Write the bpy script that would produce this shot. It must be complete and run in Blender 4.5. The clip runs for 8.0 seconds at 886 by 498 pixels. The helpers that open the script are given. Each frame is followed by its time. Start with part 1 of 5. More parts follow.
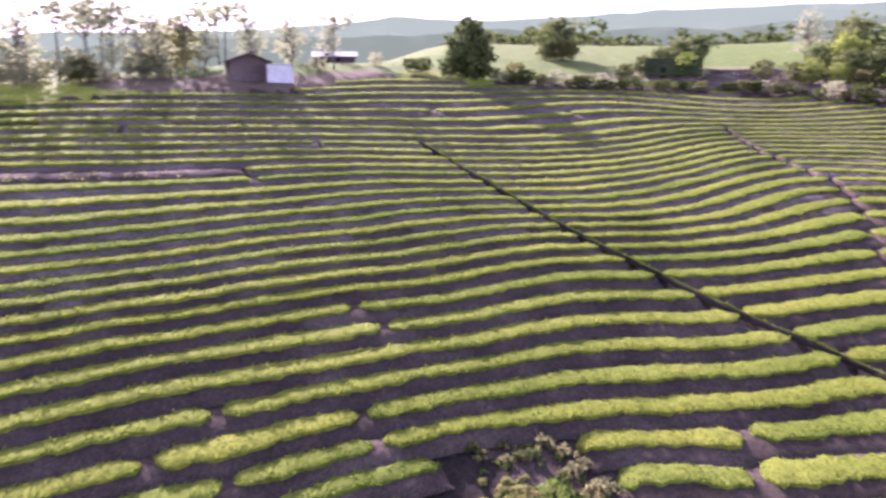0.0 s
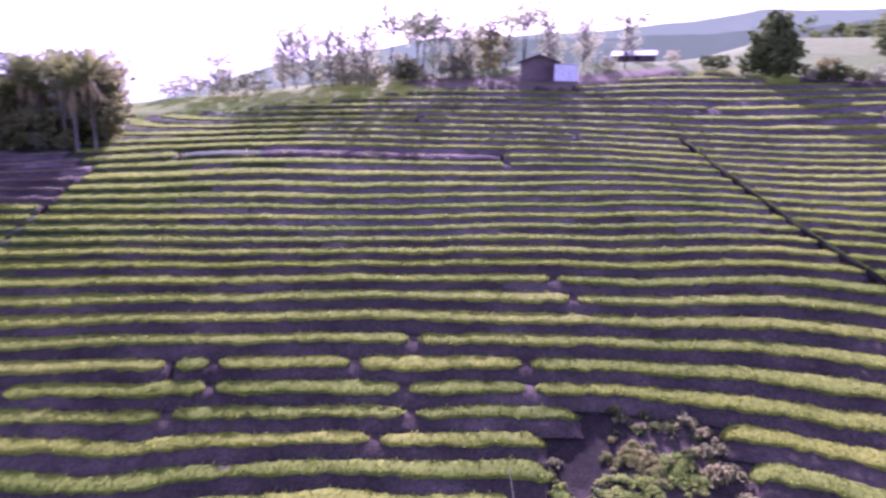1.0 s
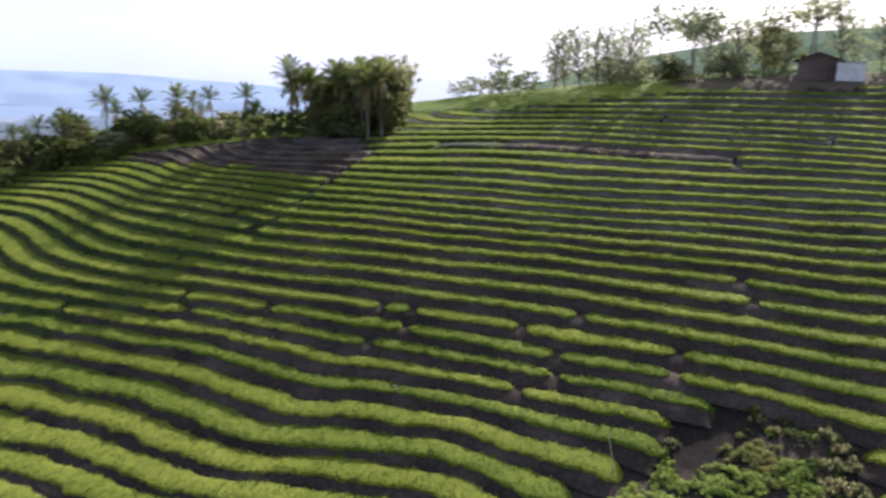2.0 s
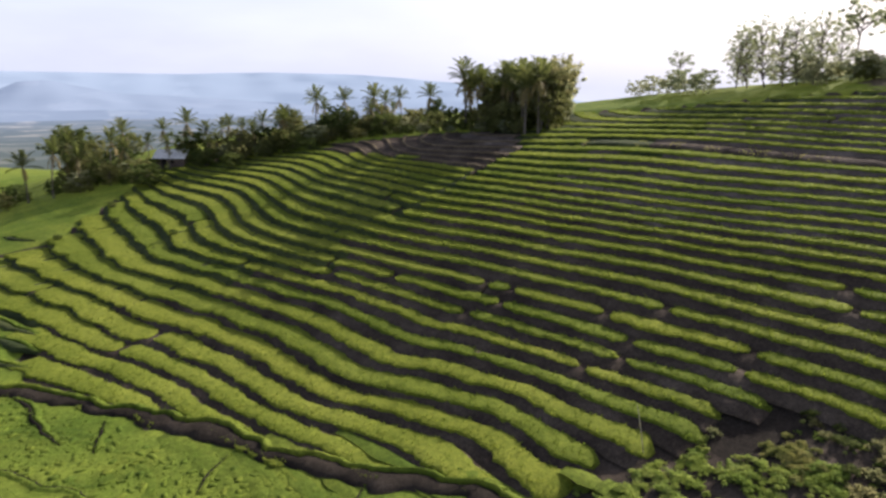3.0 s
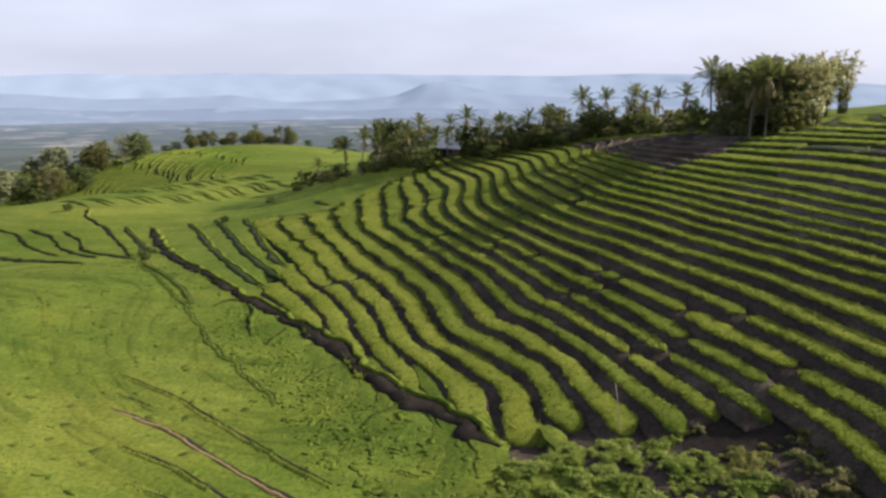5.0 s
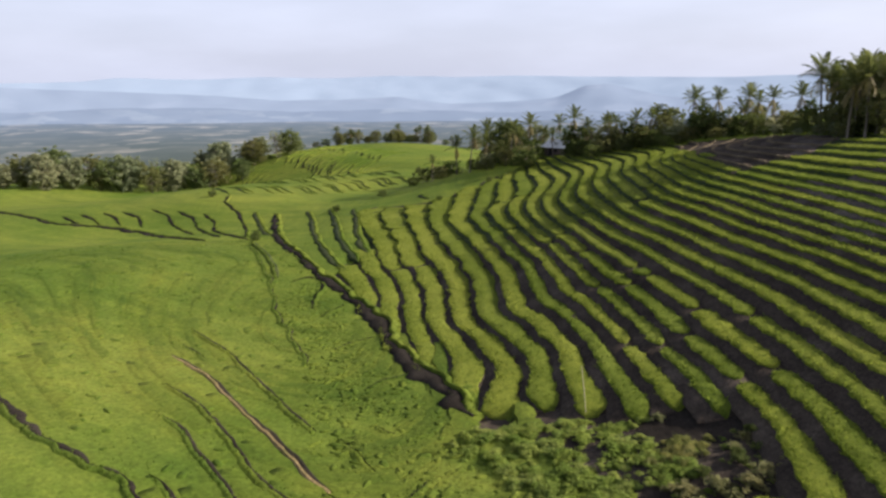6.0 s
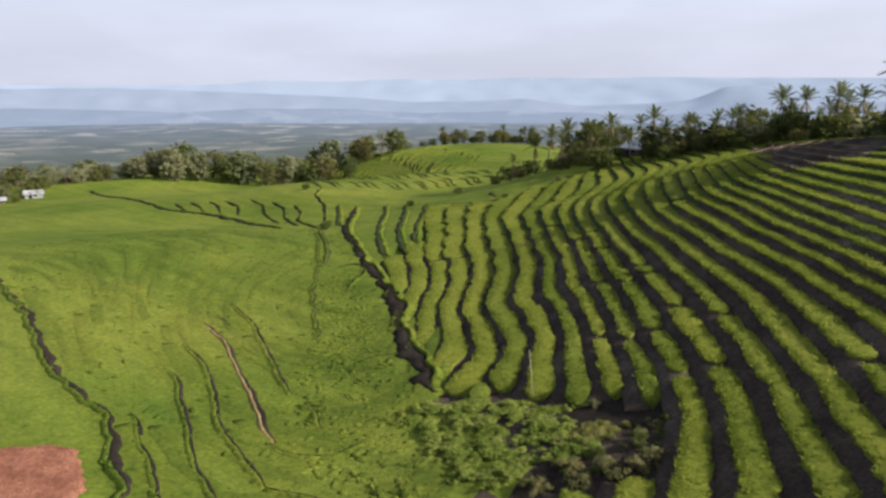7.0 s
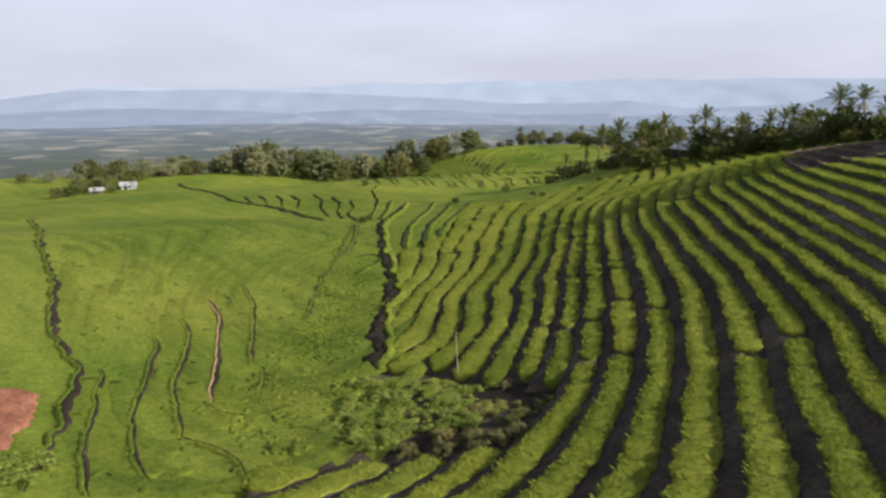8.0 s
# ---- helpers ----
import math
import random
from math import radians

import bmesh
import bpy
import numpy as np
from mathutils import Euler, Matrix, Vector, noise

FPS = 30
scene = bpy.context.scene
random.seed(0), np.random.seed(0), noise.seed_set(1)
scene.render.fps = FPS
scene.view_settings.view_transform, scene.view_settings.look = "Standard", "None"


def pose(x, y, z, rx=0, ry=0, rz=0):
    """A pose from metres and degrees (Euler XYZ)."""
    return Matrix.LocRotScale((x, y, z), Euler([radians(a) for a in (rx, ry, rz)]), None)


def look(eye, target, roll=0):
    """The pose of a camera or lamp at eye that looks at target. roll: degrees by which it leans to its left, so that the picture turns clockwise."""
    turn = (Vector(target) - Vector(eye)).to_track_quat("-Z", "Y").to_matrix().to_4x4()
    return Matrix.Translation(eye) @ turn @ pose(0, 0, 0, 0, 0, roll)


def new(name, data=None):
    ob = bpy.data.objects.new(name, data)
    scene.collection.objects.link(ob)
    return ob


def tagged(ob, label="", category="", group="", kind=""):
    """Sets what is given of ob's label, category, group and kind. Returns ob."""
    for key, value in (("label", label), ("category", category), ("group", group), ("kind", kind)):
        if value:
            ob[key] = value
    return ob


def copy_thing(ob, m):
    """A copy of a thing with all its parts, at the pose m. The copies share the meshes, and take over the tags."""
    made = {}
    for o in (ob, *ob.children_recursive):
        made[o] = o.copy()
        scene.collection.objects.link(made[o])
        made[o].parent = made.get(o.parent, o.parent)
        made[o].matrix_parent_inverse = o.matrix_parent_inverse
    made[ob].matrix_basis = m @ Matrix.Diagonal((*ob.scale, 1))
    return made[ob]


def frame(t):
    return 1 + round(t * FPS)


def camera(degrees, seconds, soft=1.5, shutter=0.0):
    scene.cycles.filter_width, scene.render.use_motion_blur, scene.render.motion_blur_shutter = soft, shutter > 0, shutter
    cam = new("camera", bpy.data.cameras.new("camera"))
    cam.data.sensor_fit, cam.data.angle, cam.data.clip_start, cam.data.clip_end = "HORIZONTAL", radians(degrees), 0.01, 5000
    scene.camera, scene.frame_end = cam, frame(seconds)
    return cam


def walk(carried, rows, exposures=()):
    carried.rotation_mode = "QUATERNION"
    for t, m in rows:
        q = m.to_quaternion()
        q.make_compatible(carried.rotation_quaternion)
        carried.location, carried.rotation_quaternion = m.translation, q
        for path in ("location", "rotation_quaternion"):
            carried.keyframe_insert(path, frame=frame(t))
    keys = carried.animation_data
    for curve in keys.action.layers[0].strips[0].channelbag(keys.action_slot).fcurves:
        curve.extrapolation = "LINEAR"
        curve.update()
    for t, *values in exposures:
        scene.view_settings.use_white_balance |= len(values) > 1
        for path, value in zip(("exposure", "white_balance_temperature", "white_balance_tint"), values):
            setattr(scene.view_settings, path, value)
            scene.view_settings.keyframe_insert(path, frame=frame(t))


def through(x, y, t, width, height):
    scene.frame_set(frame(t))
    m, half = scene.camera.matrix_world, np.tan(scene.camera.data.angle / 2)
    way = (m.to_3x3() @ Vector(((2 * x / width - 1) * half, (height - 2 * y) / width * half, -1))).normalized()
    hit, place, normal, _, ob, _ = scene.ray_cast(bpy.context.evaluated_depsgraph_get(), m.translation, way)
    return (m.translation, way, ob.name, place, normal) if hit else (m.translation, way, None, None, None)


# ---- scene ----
cam = camera(66.1, 8.0, soft=2.6, shutter=0.3)
METRES, EYE, TILT, LEAN, TURN = 100.0, 27.0, -13.25, 0.0, 0.0
ROWS = [
    (0.0, 0.0, 0.0, 0.0, 0.0, 0.0, -0.0),
    (0.5, 0.0511, -0.0262, -0.0084, 13.42, -0.34, -3.17),
    (1.0, 0.1135, -0.045, -0.0135, 27.49, -1.53, -6.18),
    (1.5, 0.1752, -0.0495, -0.0133, 40.39, -3.29, -8.69),
    (2.0, 0.2346, -0.0386, -0.0103, 53.39, -5.49, -10.77),
    (3.5, 0.3766, 0.0674, 0.012, 80.23, -11.08, -13.08),
    (4.0, 0.4089, 0.1207, 0.0245, 88.6, -12.97, -13.29),
    (4.5, 0.4308, 0.1752, 0.0374, 95.95, -14.65, -13.24),
    (6.0, 0.4422, 0.3625, 0.0756, 116.51, -18.96, -11.89),
    (6.5, 0.4298, 0.4245, 0.0879, 122.5, -20.09, -11.25),
    (7.0, 0.4115, 0.483, 0.0992, 127.28, -20.92, -10.64),
    (7.5, 0.3849, 0.5431, 0.1106, 131.7, -21.64, -10.02),
    (8.0, 0.3543, 0.5983, 0.1211, 135.72, -22.25, -9.4),
]
walk(cam, [(t, pose(0, 0, EYE, TILT, LEAN, TURN) @ pose(METRES * x, METRES * y, METRES * z, 90 + pitch, roll, yaw)) for t, x, y, z, yaw, pitch, roll in ROWS],
     exposures=[(0.0, 2.1, 5560, 56), (0.5, 1.74, 5120, 78), (1.0, 1.84, 5100, 86), (1.3, 1.48, 5400, 58), (1.55, 1.05, 5330, 22), (2.0, 0.98, 5620, 17), (3.5, 0.74, 6250, 14), (6.0, 0.645, 6240, 13), (8.0, 0.58, 6420, 11)])

# ---- light: low north-western sun in thin haze ----
SUN_EL, SUN_AZ = 28.0, 26.0          # degrees above the horizon; degrees west of north (+y)
world = bpy.data.worlds.new("sky")
scene.world = world
world.use_nodes = True
wn, wl = world.node_tree.nodes, world.node_tree.links
wn.clear()
sky = wn.new("ShaderNodeTexSky")
sky.sky_type, sky.sun_disc = "NISHITA", False
sky.sun_elevation, sky.sun_rotation = radians(SUN_EL), radians(-SUN_AZ)
sky.air_density, sky.dust_density, sky.ozone_density, sky.altitude = 1.0, 6.0, 1.0, 300
coord, stretch = wn.new("ShaderNodeTexCoord"), wn.new("ShaderNodeMapping")
stretch.inputs["Scale"].default_value = (2.2, 2.2, 9.0)
cloud, cloud_ramp = wn.new("ShaderNodeTexNoise"), wn.new("ShaderNodeValToRGB")
cloud.inputs["Scale"].default_value, cloud.inputs["Detail"].default_value = 1.6, 6.0
cloud_ramp.color_ramp.elements[0].position, cloud_ramp.color_ramp.elements[1].position = 0.35, 0.75
cloud_ramp.color_ramp.elements[0].color = (0.44, 0.44, 0.44, 1)
cloud_ramp.color_ramp.elements[1].color = (0.54, 0.54, 0.54, 1)
veil = wn.new("ShaderNodeMix")
veil.data_type = "RGBA"
veil.inputs["B"].default_value = (10.0, 10.45, 12.3, 1)      # thin high haze
back, out = wn.new("ShaderNodeBackground"), wn.new("ShaderNodeOutputWorld")
back.inputs["Strength"].default_value = 0.071
wl.new(coord.outputs["Generated"], stretch.inputs["Vector"])
wl.new(stretch.outputs["Vector"], cloud.inputs["Vector"])
wl.new(cloud.outputs["Fac"], cloud_ramp.inputs["Fac"])
# the haze thickens towards the horizon
parts, low, thick = wn.new("ShaderNodeSeparateXYZ"), wn.new("ShaderNodeMapRange"), wn.new("ShaderNodeMath")
low.interpolation_type = "SMOOTHSTEP"
for key, value in (("From Min", 0.10), ("From Max", 0.55), ("To Min", 1.25), ("To Max", 0.16)):
    low.inputs[key].default_value = value
thick.operation = "MULTIPLY"
wl.new(coord.outputs["Generated"], parts.inputs["Vector"])
wl.new(parts.outputs["Z"], low.inputs["Value"])
wl.new(low.outputs["Result"], thick.inputs[0])
wl.new(cloud_ramp.outputs["Color"], thick.inputs[1])
wl.new(thick.outputs["Value"], veil.inputs["Factor"])
wl.new(sky.outputs["Color"], veil.inputs["A"])
wl.new(veil.outputs["Result"], back.inputs["Color"])
wl.new(back.outputs["Background"], out.inputs["Surface"])
sun = new("sun", bpy.data.lights.new("sun", "SUN"))
sun.data.energy, sun.data.angle, sun.data.color = 5.0, radians(0.8), (1.0, 0.93, 0.80)
sun_from = Vector((-math.sin(radians(SUN_AZ)) * math.cos(radians(SUN_EL)), math.cos(radians(SUN_AZ)) * math.cos(radians(SUN_EL)), math.sin(radians(SUN_EL))))
sun.matrix_basis = look(sun_from * 300, (0, 0, 0))

# ---- materials ----


class Nodes:
    """A small builder of node materials."""

    def __init__(self, name):
        self.mat = bpy.data.materials.new(name)
        self.mat.use_nodes = True
        self.tree = self.mat.node_tree
        self.tree.nodes.clear()

    def add(self, kind, **values):
        node = self.tree.nodes.new(kind)
        for key, value in values.items():
            node.inputs[key.replace("_", " ")].default_value = value
        return node

    def link(self, a, b):
        self.tree.links.new(a, b)

    def noise(self, scale, detail=4.0, rough=0.55):
        at = self.add("ShaderNodeNewGeometry")
        n = self.add("ShaderNodeTexNoise", Scale=scale, Detail=detail, Roughness=rough)
        self.link(at.outputs["Position"], n.inputs["Vector"])
        return n.outputs["Fac"]

    def ramp(self, fac, *stops):
        r = self.add("ShaderNodeValToRGB")
        while len(r.color_ramp.elements) < len(stops):
            r.color_ramp.elements.new(0.5)
        for e, (at, colour) in zip(r.color_ramp.elements, stops):
            e.position, e.color = at, (*colour, 1)
        self.link(fac, r.inputs["Fac"])
        return r.outputs["Color"]

    def mix(self, a, b, fac, blend="MIX"):
        m = self.add("ShaderNodeMix")
        m.data_type, m.blend_type = "RGBA", blend
        for slot, v in (("A", a), ("B", b), ("Factor", fac)):
            if isinstance(v, (tuple, float, int)):
                m.inputs[slot].default_value = (*v, 1) if isinstance(v, tuple) else v
            else:
                self.link(v, m.inputs[slot])
        return m.outputs["Result"]

    def finish(self, colour, rough=0.8, bump=None, bump_by=0.3, distance=0.05, through=0.0, metallic=0.0, specular=0.3):
        p = self.add("ShaderNodeBsdfPrincipled", Roughness=rough, Metallic=metallic)
        p.inputs["Specular IOR Level"].default_value = specular if rough < 0.85 else specular * 0.3
        if isinstance(colour, tuple):
            p.inputs["Base Color"].default_value = (*colour, 1)
        else:
            self.link(colour, p.inputs["Base Color"])
        o = self.add("ShaderNodeOutputMaterial")
        if bump is not None:
            b = self.add("ShaderNodeBump", Strength=bump_by, Distance=distance)
            self.link(bump, b.inputs["Height"])
            self.link(b.outputs["Normal"], p.inputs["Normal"])
        shader = p.outputs["BSDF"]
        if through:
            t, m = self.add("ShaderNodeBsdfTranslucent"), self.add("ShaderNodeMixShader", Fac=through)
            if isinstance(colour, tuple):
                t.inputs["Color"].default_value = (*colour, 1)
            else:
                self.link(colour, t.inputs["Color"])
            self.link(shader, m.inputs[1])
            self.link(t.outputs["BSDF"], m.inputs[2])
            shader = m.outputs["Shader"]
        self.link(shader, o.inputs["Surface"])
        return self.mat


def leafy(name, dark, mid, light, through=0.35, rough=0.55, big=0.12, fine=6.0, bump_by=0.6, distance=0.08, streak=False, mottled=0.0, deep=0.6):
    """Foliage and crops: patches, single plants and one tint for each object and island."""
    n = Nodes(name)
    patches = n.ramp(n.noise(big, 3.0), (0.3, dark), (0.5, mid), (0.72, light))
    if streak:
        at, along = n.add("ShaderNodeNewGeometry"), n.add("ShaderNodeMapping", Scale=(0.30, 0.035, 0.0), Rotation=(0, 0, radians(-32)))
        n.link(at.outputs["Position"], along.inputs["Vector"])
        lines = n.add("ShaderNodeTexNoise", Scale=1.0, Detail=4.0, Roughness=0.6)
        n.link(along.outputs["Vector"], lines.inputs["Vector"])
        # old furrows along the level lines
        at_2, level = n.add("ShaderNodeNewGeometry"), n.add("ShaderNodeMapping", Scale=(0.012, 0.012, 1.5))
        n.link(at_2.outputs["Position"], level.inputs["Vector"])
        furrow = n.add("ShaderNodeTexNoise", Scale=1.0, Detail=3.0, Roughness=0.7)
        n.link(level.outputs["Vector"], furrow.inputs["Vector"])
        patches = n.mix(patches, n.ramp(furrow.outputs["Fac"], (0.36, (0.74, 0.8, 0.78)), (0.5, (1.0, 1.0, 1.0)), (0.64, (1.22, 1.16, 1.1))), 0.55, "MULTIPLY")
        patches = n.mix(patches, n.ramp(lines.outputs["Fac"], (0.35, (0.78, 0.84, 0.8)), (0.65, (1.12, 1.09, 1.04))), 0.9, "MULTIPLY")
    speck = n.ramp(n.noise(fine, 5.0, 0.7), (0.3, (0.45, 0.45, 0.45)), (0.62, (1.15, 1.15, 1.1)))
    colour = n.mix(patches, speck, 0.8, "MULTIPLY")
    if mottled:
        colour = n.mix(colour, n.ramp(n.noise(mottled, 3.0, 0.6), (0.34, (deep, deep * 1.05, deep * 0.95)), (0.5, (1.0, 1.0, 1.0)), (0.7, (1.18, 1.12, 1.1))), 0.85, "MULTIPLY")
    info, geo = n.add("ShaderNodeObjectInfo"), n.add("ShaderNodeNewGeometry")
    colour = n.mix(colour, n.ramp(info.outputs["Random"], (0.0, (0.80, 0.86, 0.80)), (1.0, (1.14, 1.08, 1.02))), 1.0, "MULTIPLY")
    colour = n.mix(colour, n.ramp(geo.outputs["Random Per Island"], (0.0, (0.72, 0.78, 0.7)), (1.0, (1.22, 1.15, 1.05))), 0.8, "MULTIPLY")
    return n.finish(colour, rough, n.noise(fine * 1.7, 4.0, 0.7), bump_by, distance, through)


def earthy(name, dark, mid, light, big=0.25, fine=3.0, rough=0.95, bump_by=0.8, distance=0.12):
    n = Nodes(name)
    colour = n.ramp(n.noise(big, 4.0), (0.3, dark), (0.52, mid), (0.75, light))
    colour = n.mix(colour, n.ramp(n.noise(fine, 6.0, 0.75), (0.32, (0.5, 0.5, 0.5)), (0.68, (1.3, 1.28, 1.25))), 0.85, "MULTIPLY")
    colour = n.mix(colour, n.ramp(n.noise(fine * 4, 3.0, 0.6), (0.36, (0.7, 0.7, 0.72)), (0.54, (1.0, 1.0, 1.0)), (0.7, (1.55, 1.5, 1.45))), 0.8, "MULTIPLY")
    return n.finish(colour, rough, n.noise(fine * 2, 6.0, 0.75), bump_by, distance, specular=0.15)


crop_mat = leafy("young_crop", (0.170, 0.228, 0.034), (0.240, 0.298, 0.050), (0.305, 0.358, 0.070), through=0.45, big=0.09, fine=7.0, rough=0.9, mottled=1.9, deep=0.74)
dry_mat = earthy("dry_stubble", (0.11, 0.085, 0.05), (0.17, 0.135, 0.085), (0.25, 0.20, 0.13), fine=5.0)
soil_mat = earthy("dark_soil", (0.048, 0.037, 0.030), (0.082, 0.064, 0.050), (0.138, 0.109, 0.085))
dusty_mat = earthy("dry_dusty_soil", (0.078, 0.063, 0.053), (0.136, 0.111, 0.092), (0.215, 0.178, 0.148))
# darker soil: shade under the lips and in the pit, put into the colour
shaded_soil_mat = earthy("shaded_soil", (0.022, 0.018, 0.015), (0.038, 0.031, 0.025), (0.064, 0.052, 0.042))
verge_mat = leafy("weedy_verge", (0.034, 0.046, 0.020), (0.058, 0.073, 0.030), (0.094, 0.110, 0.047), big=0.3, fine=4.0, through=0.1, rough=0.9)
red_mat = earthy("bare_red_soil", (0.20, 0.085, 0.055), (0.29, 0.13, 0.085), (0.36, 0.18, 0.12), big=0.5)
grass_mat = leafy("rice_field", (0.110, 0.170, 0.026), (0.163, 0.213, 0.037), (0.212, 0.245, 0.050), through=0.3, big=0.03, fine=2.5, rough=0.9, bump_by=0.6, distance=0.16, streak=True, mottled=0.5, deep=0.9)
def patchwork(name):
    """Fields beyond the hill: plots of many crops, stubble and fallow, with some haze put into their paler colours."""
    n = Nodes(name)
    at, size = n.add("ShaderNodeNewGeometry"), n.add("ShaderNodeMapping", Scale=(0.016, 0.026, 0.0))
    n.link(at.outputs["Position"], size.inputs["Vector"])
    v = n.add("ShaderNodeTexVoronoi", Scale=1.0)
    n.link(size.outputs["Vector"], v.inputs["Vector"])
    split = n.add("ShaderNodeSeparateColor")
    n.link(v.outputs["Color"], split.inputs["Color"])
    plots = n.ramp(split.outputs["Red"], (0.0, (0.11, 0.15, 0.04)), (0.35, (0.15, 0.19, 0.06)), (0.6, (0.19, 0.21, 0.085)), (0.8, (0.22, 0.21, 0.11)), (1.0, (0.09, 0.12, 0.045)))
    colour = n.mix(plots, n.ramp(n.noise(0.5, 6.0, 0.7), (0.3, (0.75, 0.75, 0.75)), (0.7, (1.2, 1.2, 1.15))), 0.8, "MULTIPLY")
    return n.finish(colour, 0.95, n.noise(0.9, 5.0, 0.7), 0.7, 0.5, specular=0.1)


far_mat = patchwork("far_fields")
pole_mat = earthy("dry_bamboo", (0.34, 0.31, 0.20), (0.42, 0.38, 0.26), (0.5, 0.45, 0.32), fine=9.0, bump_by=0.2)
lip_mat = earthy("dry_red_lip", (0.24, 0.22, 0.07), (0.32, 0.24, 0.11), (0.38, 0.27, 0.15), big=0.6)
weed_mat = leafy("weed_leaves", (0.25, 0.33, 0.07), (0.35, 0.43, 0.11), (0.45, 0.50, 0.17), big=0.5, through=0.55, rough=0.9)
straw_mat = leafy("straw_leaves", (0.25, 0.26, 0.08), (0.33, 0.33, 0.12), (0.42, 0.39, 0.17), big=0.5, through=0.4, rough=0.9)
tree_mat = leafy("tree_leaves", (0.078, 0.102, 0.032), (0.122, 0.155, 0.05), (0.175, 0.20, 0.078), big=0.15, through=0.45, rough=0.85)
olive_mat = leafy("olive_leaves", (0.15, 0.165, 0.06), (0.22, 0.225, 0.095), (0.29, 0.285, 0.135), big=0.15, through=0.55, rough=0.9)
# hill_mat and hazy_mat are paled: haze over far trees put into leaf colour
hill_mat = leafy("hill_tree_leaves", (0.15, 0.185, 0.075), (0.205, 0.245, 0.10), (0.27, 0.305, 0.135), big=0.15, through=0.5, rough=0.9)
hazy_mat = leafy("haze_paled_leaves", (0.30, 0.325, 0.205), (0.38, 0.40, 0.27), (0.46, 0.475, 0.33), big=0.15, through=0.65, rough=0.9)
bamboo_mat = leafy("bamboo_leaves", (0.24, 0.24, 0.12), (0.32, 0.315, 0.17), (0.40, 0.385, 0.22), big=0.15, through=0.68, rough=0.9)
palm_mat = leafy("palm_leaves", (0.082, 0.10, 0.03), (0.125, 0.145, 0.045), (0.18, 0.195, 0.07), through=0.5, rough=0.75)
oldpalm_mat = leafy("dry_palm_leaves", (0.18, 0.14, 0.06), (0.25, 0.20, 0.09), (0.32, 0.26, 0.12), through=0.35)
bark_mat = earthy("bark", (0.12, 0.10, 0.085), (0.18, 0.155, 0.13), (0.26, 0.23, 0.20), fine=9.0)
wood_mat = earthy("weathered_boards", (0.10, 0.075, 0.068), (0.16, 0.12, 0.108), (0.22, 0.18, 0.155), fine=6.0)
thatch_mat = earthy("old_thatch", (0.09, 0.07, 0.055), (0.14, 0.11, 0.085), (0.2, 0.165, 0.13), fine=8.0)
tin_mat = earthy("grey_tin_roof", (0.26, 0.27, 0.29), (0.36, 0.37, 0.39), (0.46, 0.47, 0.49), fine=4.0, rough=0.5, bump_by=0.1)
white_mat = earthy("white_paint", (0.68, 0.67, 0.66), (0.78, 0.77, 0.76), (0.84, 0.83, 0.82), fine=4.0, rough=0.7, bump_by=0.1)
# near-black panels carry the dark of the rooms behind doors and windows
void_mat = earthy("dark_room", (0.02, 0.018, 0.016), (0.03, 0.026, 0.024), (0.04, 0.036, 0.032), fine=4.0, bump_by=0.1)


def distance_backdrop(name, near, far, glow, scale, reach=(800, 3800)):
    """Land far off: the haze before it is put into its colours and its glow. near and far: (woods, fields) colours at
    both ends of the reach.
    """
    n = Nodes(name)
    at, stretched = n.add("ShaderNodeNewGeometry"), n.add("ShaderNodeMapping", Scale=(scale, scale, scale * 2))
    n.link(at.outputs["Position"], stretched.inputs["Vector"])
    bend, bent = n.add("ShaderNodeTexNoise", Scale=1.3, Detail=4.0, Roughness=0.65), n.add("ShaderNodeVectorMath")
    bent.operation = "ADD"
    n.link(stretched.outputs["Vector"], bend.inputs["Vector"])
    n.link(stretched.outputs["Vector"], bent.inputs[0])
    n.link(bend.outputs["Color"], bent.inputs[1])
    v = n.add("ShaderNodeTexVoronoi", Scale=1.0, Randomness=1.0)
    n.link(bent.outputs["Vector"], v.inputs["Vector"])
    split = n.add("ShaderNodeSeparateColor")
    n.link(v.outputs["Color"], split.inputs["Color"])
    f = n.add("ShaderNodeTexNoise", Scale=0.38, Detail=9.0, Roughness=0.75)
    n.link(stretched.outputs["Vector"], f.inputs["Vector"])
    plots = n.ramp(split.outputs["Red"], (0.0, (0.0, 0.0, 0.0)), (0.5, (0.08, 0.08, 0.08)), (0.75, (0.3, 0.3, 0.3)), (1.0, (1.0, 1.0, 1.0)))
    woods = n.ramp(f.outputs["Fac"], (0.42, (0.0, 0.0, 0.0)), (0.58, (1.0, 1.0, 1.0)))
    fac = n.mix(plots, woods, 0.9, "MULTIPLY")
    # with distance, more haze is mixed into both colours
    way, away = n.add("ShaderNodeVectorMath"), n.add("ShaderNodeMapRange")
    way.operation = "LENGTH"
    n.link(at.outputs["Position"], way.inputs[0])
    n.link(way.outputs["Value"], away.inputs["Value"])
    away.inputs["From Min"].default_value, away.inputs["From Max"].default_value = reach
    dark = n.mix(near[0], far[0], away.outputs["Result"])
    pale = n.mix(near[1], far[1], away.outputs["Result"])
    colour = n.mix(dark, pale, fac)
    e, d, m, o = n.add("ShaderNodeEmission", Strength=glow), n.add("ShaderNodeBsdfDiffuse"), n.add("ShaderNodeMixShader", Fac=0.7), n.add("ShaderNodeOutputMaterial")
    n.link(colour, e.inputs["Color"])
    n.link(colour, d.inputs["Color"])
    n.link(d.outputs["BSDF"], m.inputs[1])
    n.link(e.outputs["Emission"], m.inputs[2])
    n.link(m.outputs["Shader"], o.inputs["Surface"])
    return n.mat


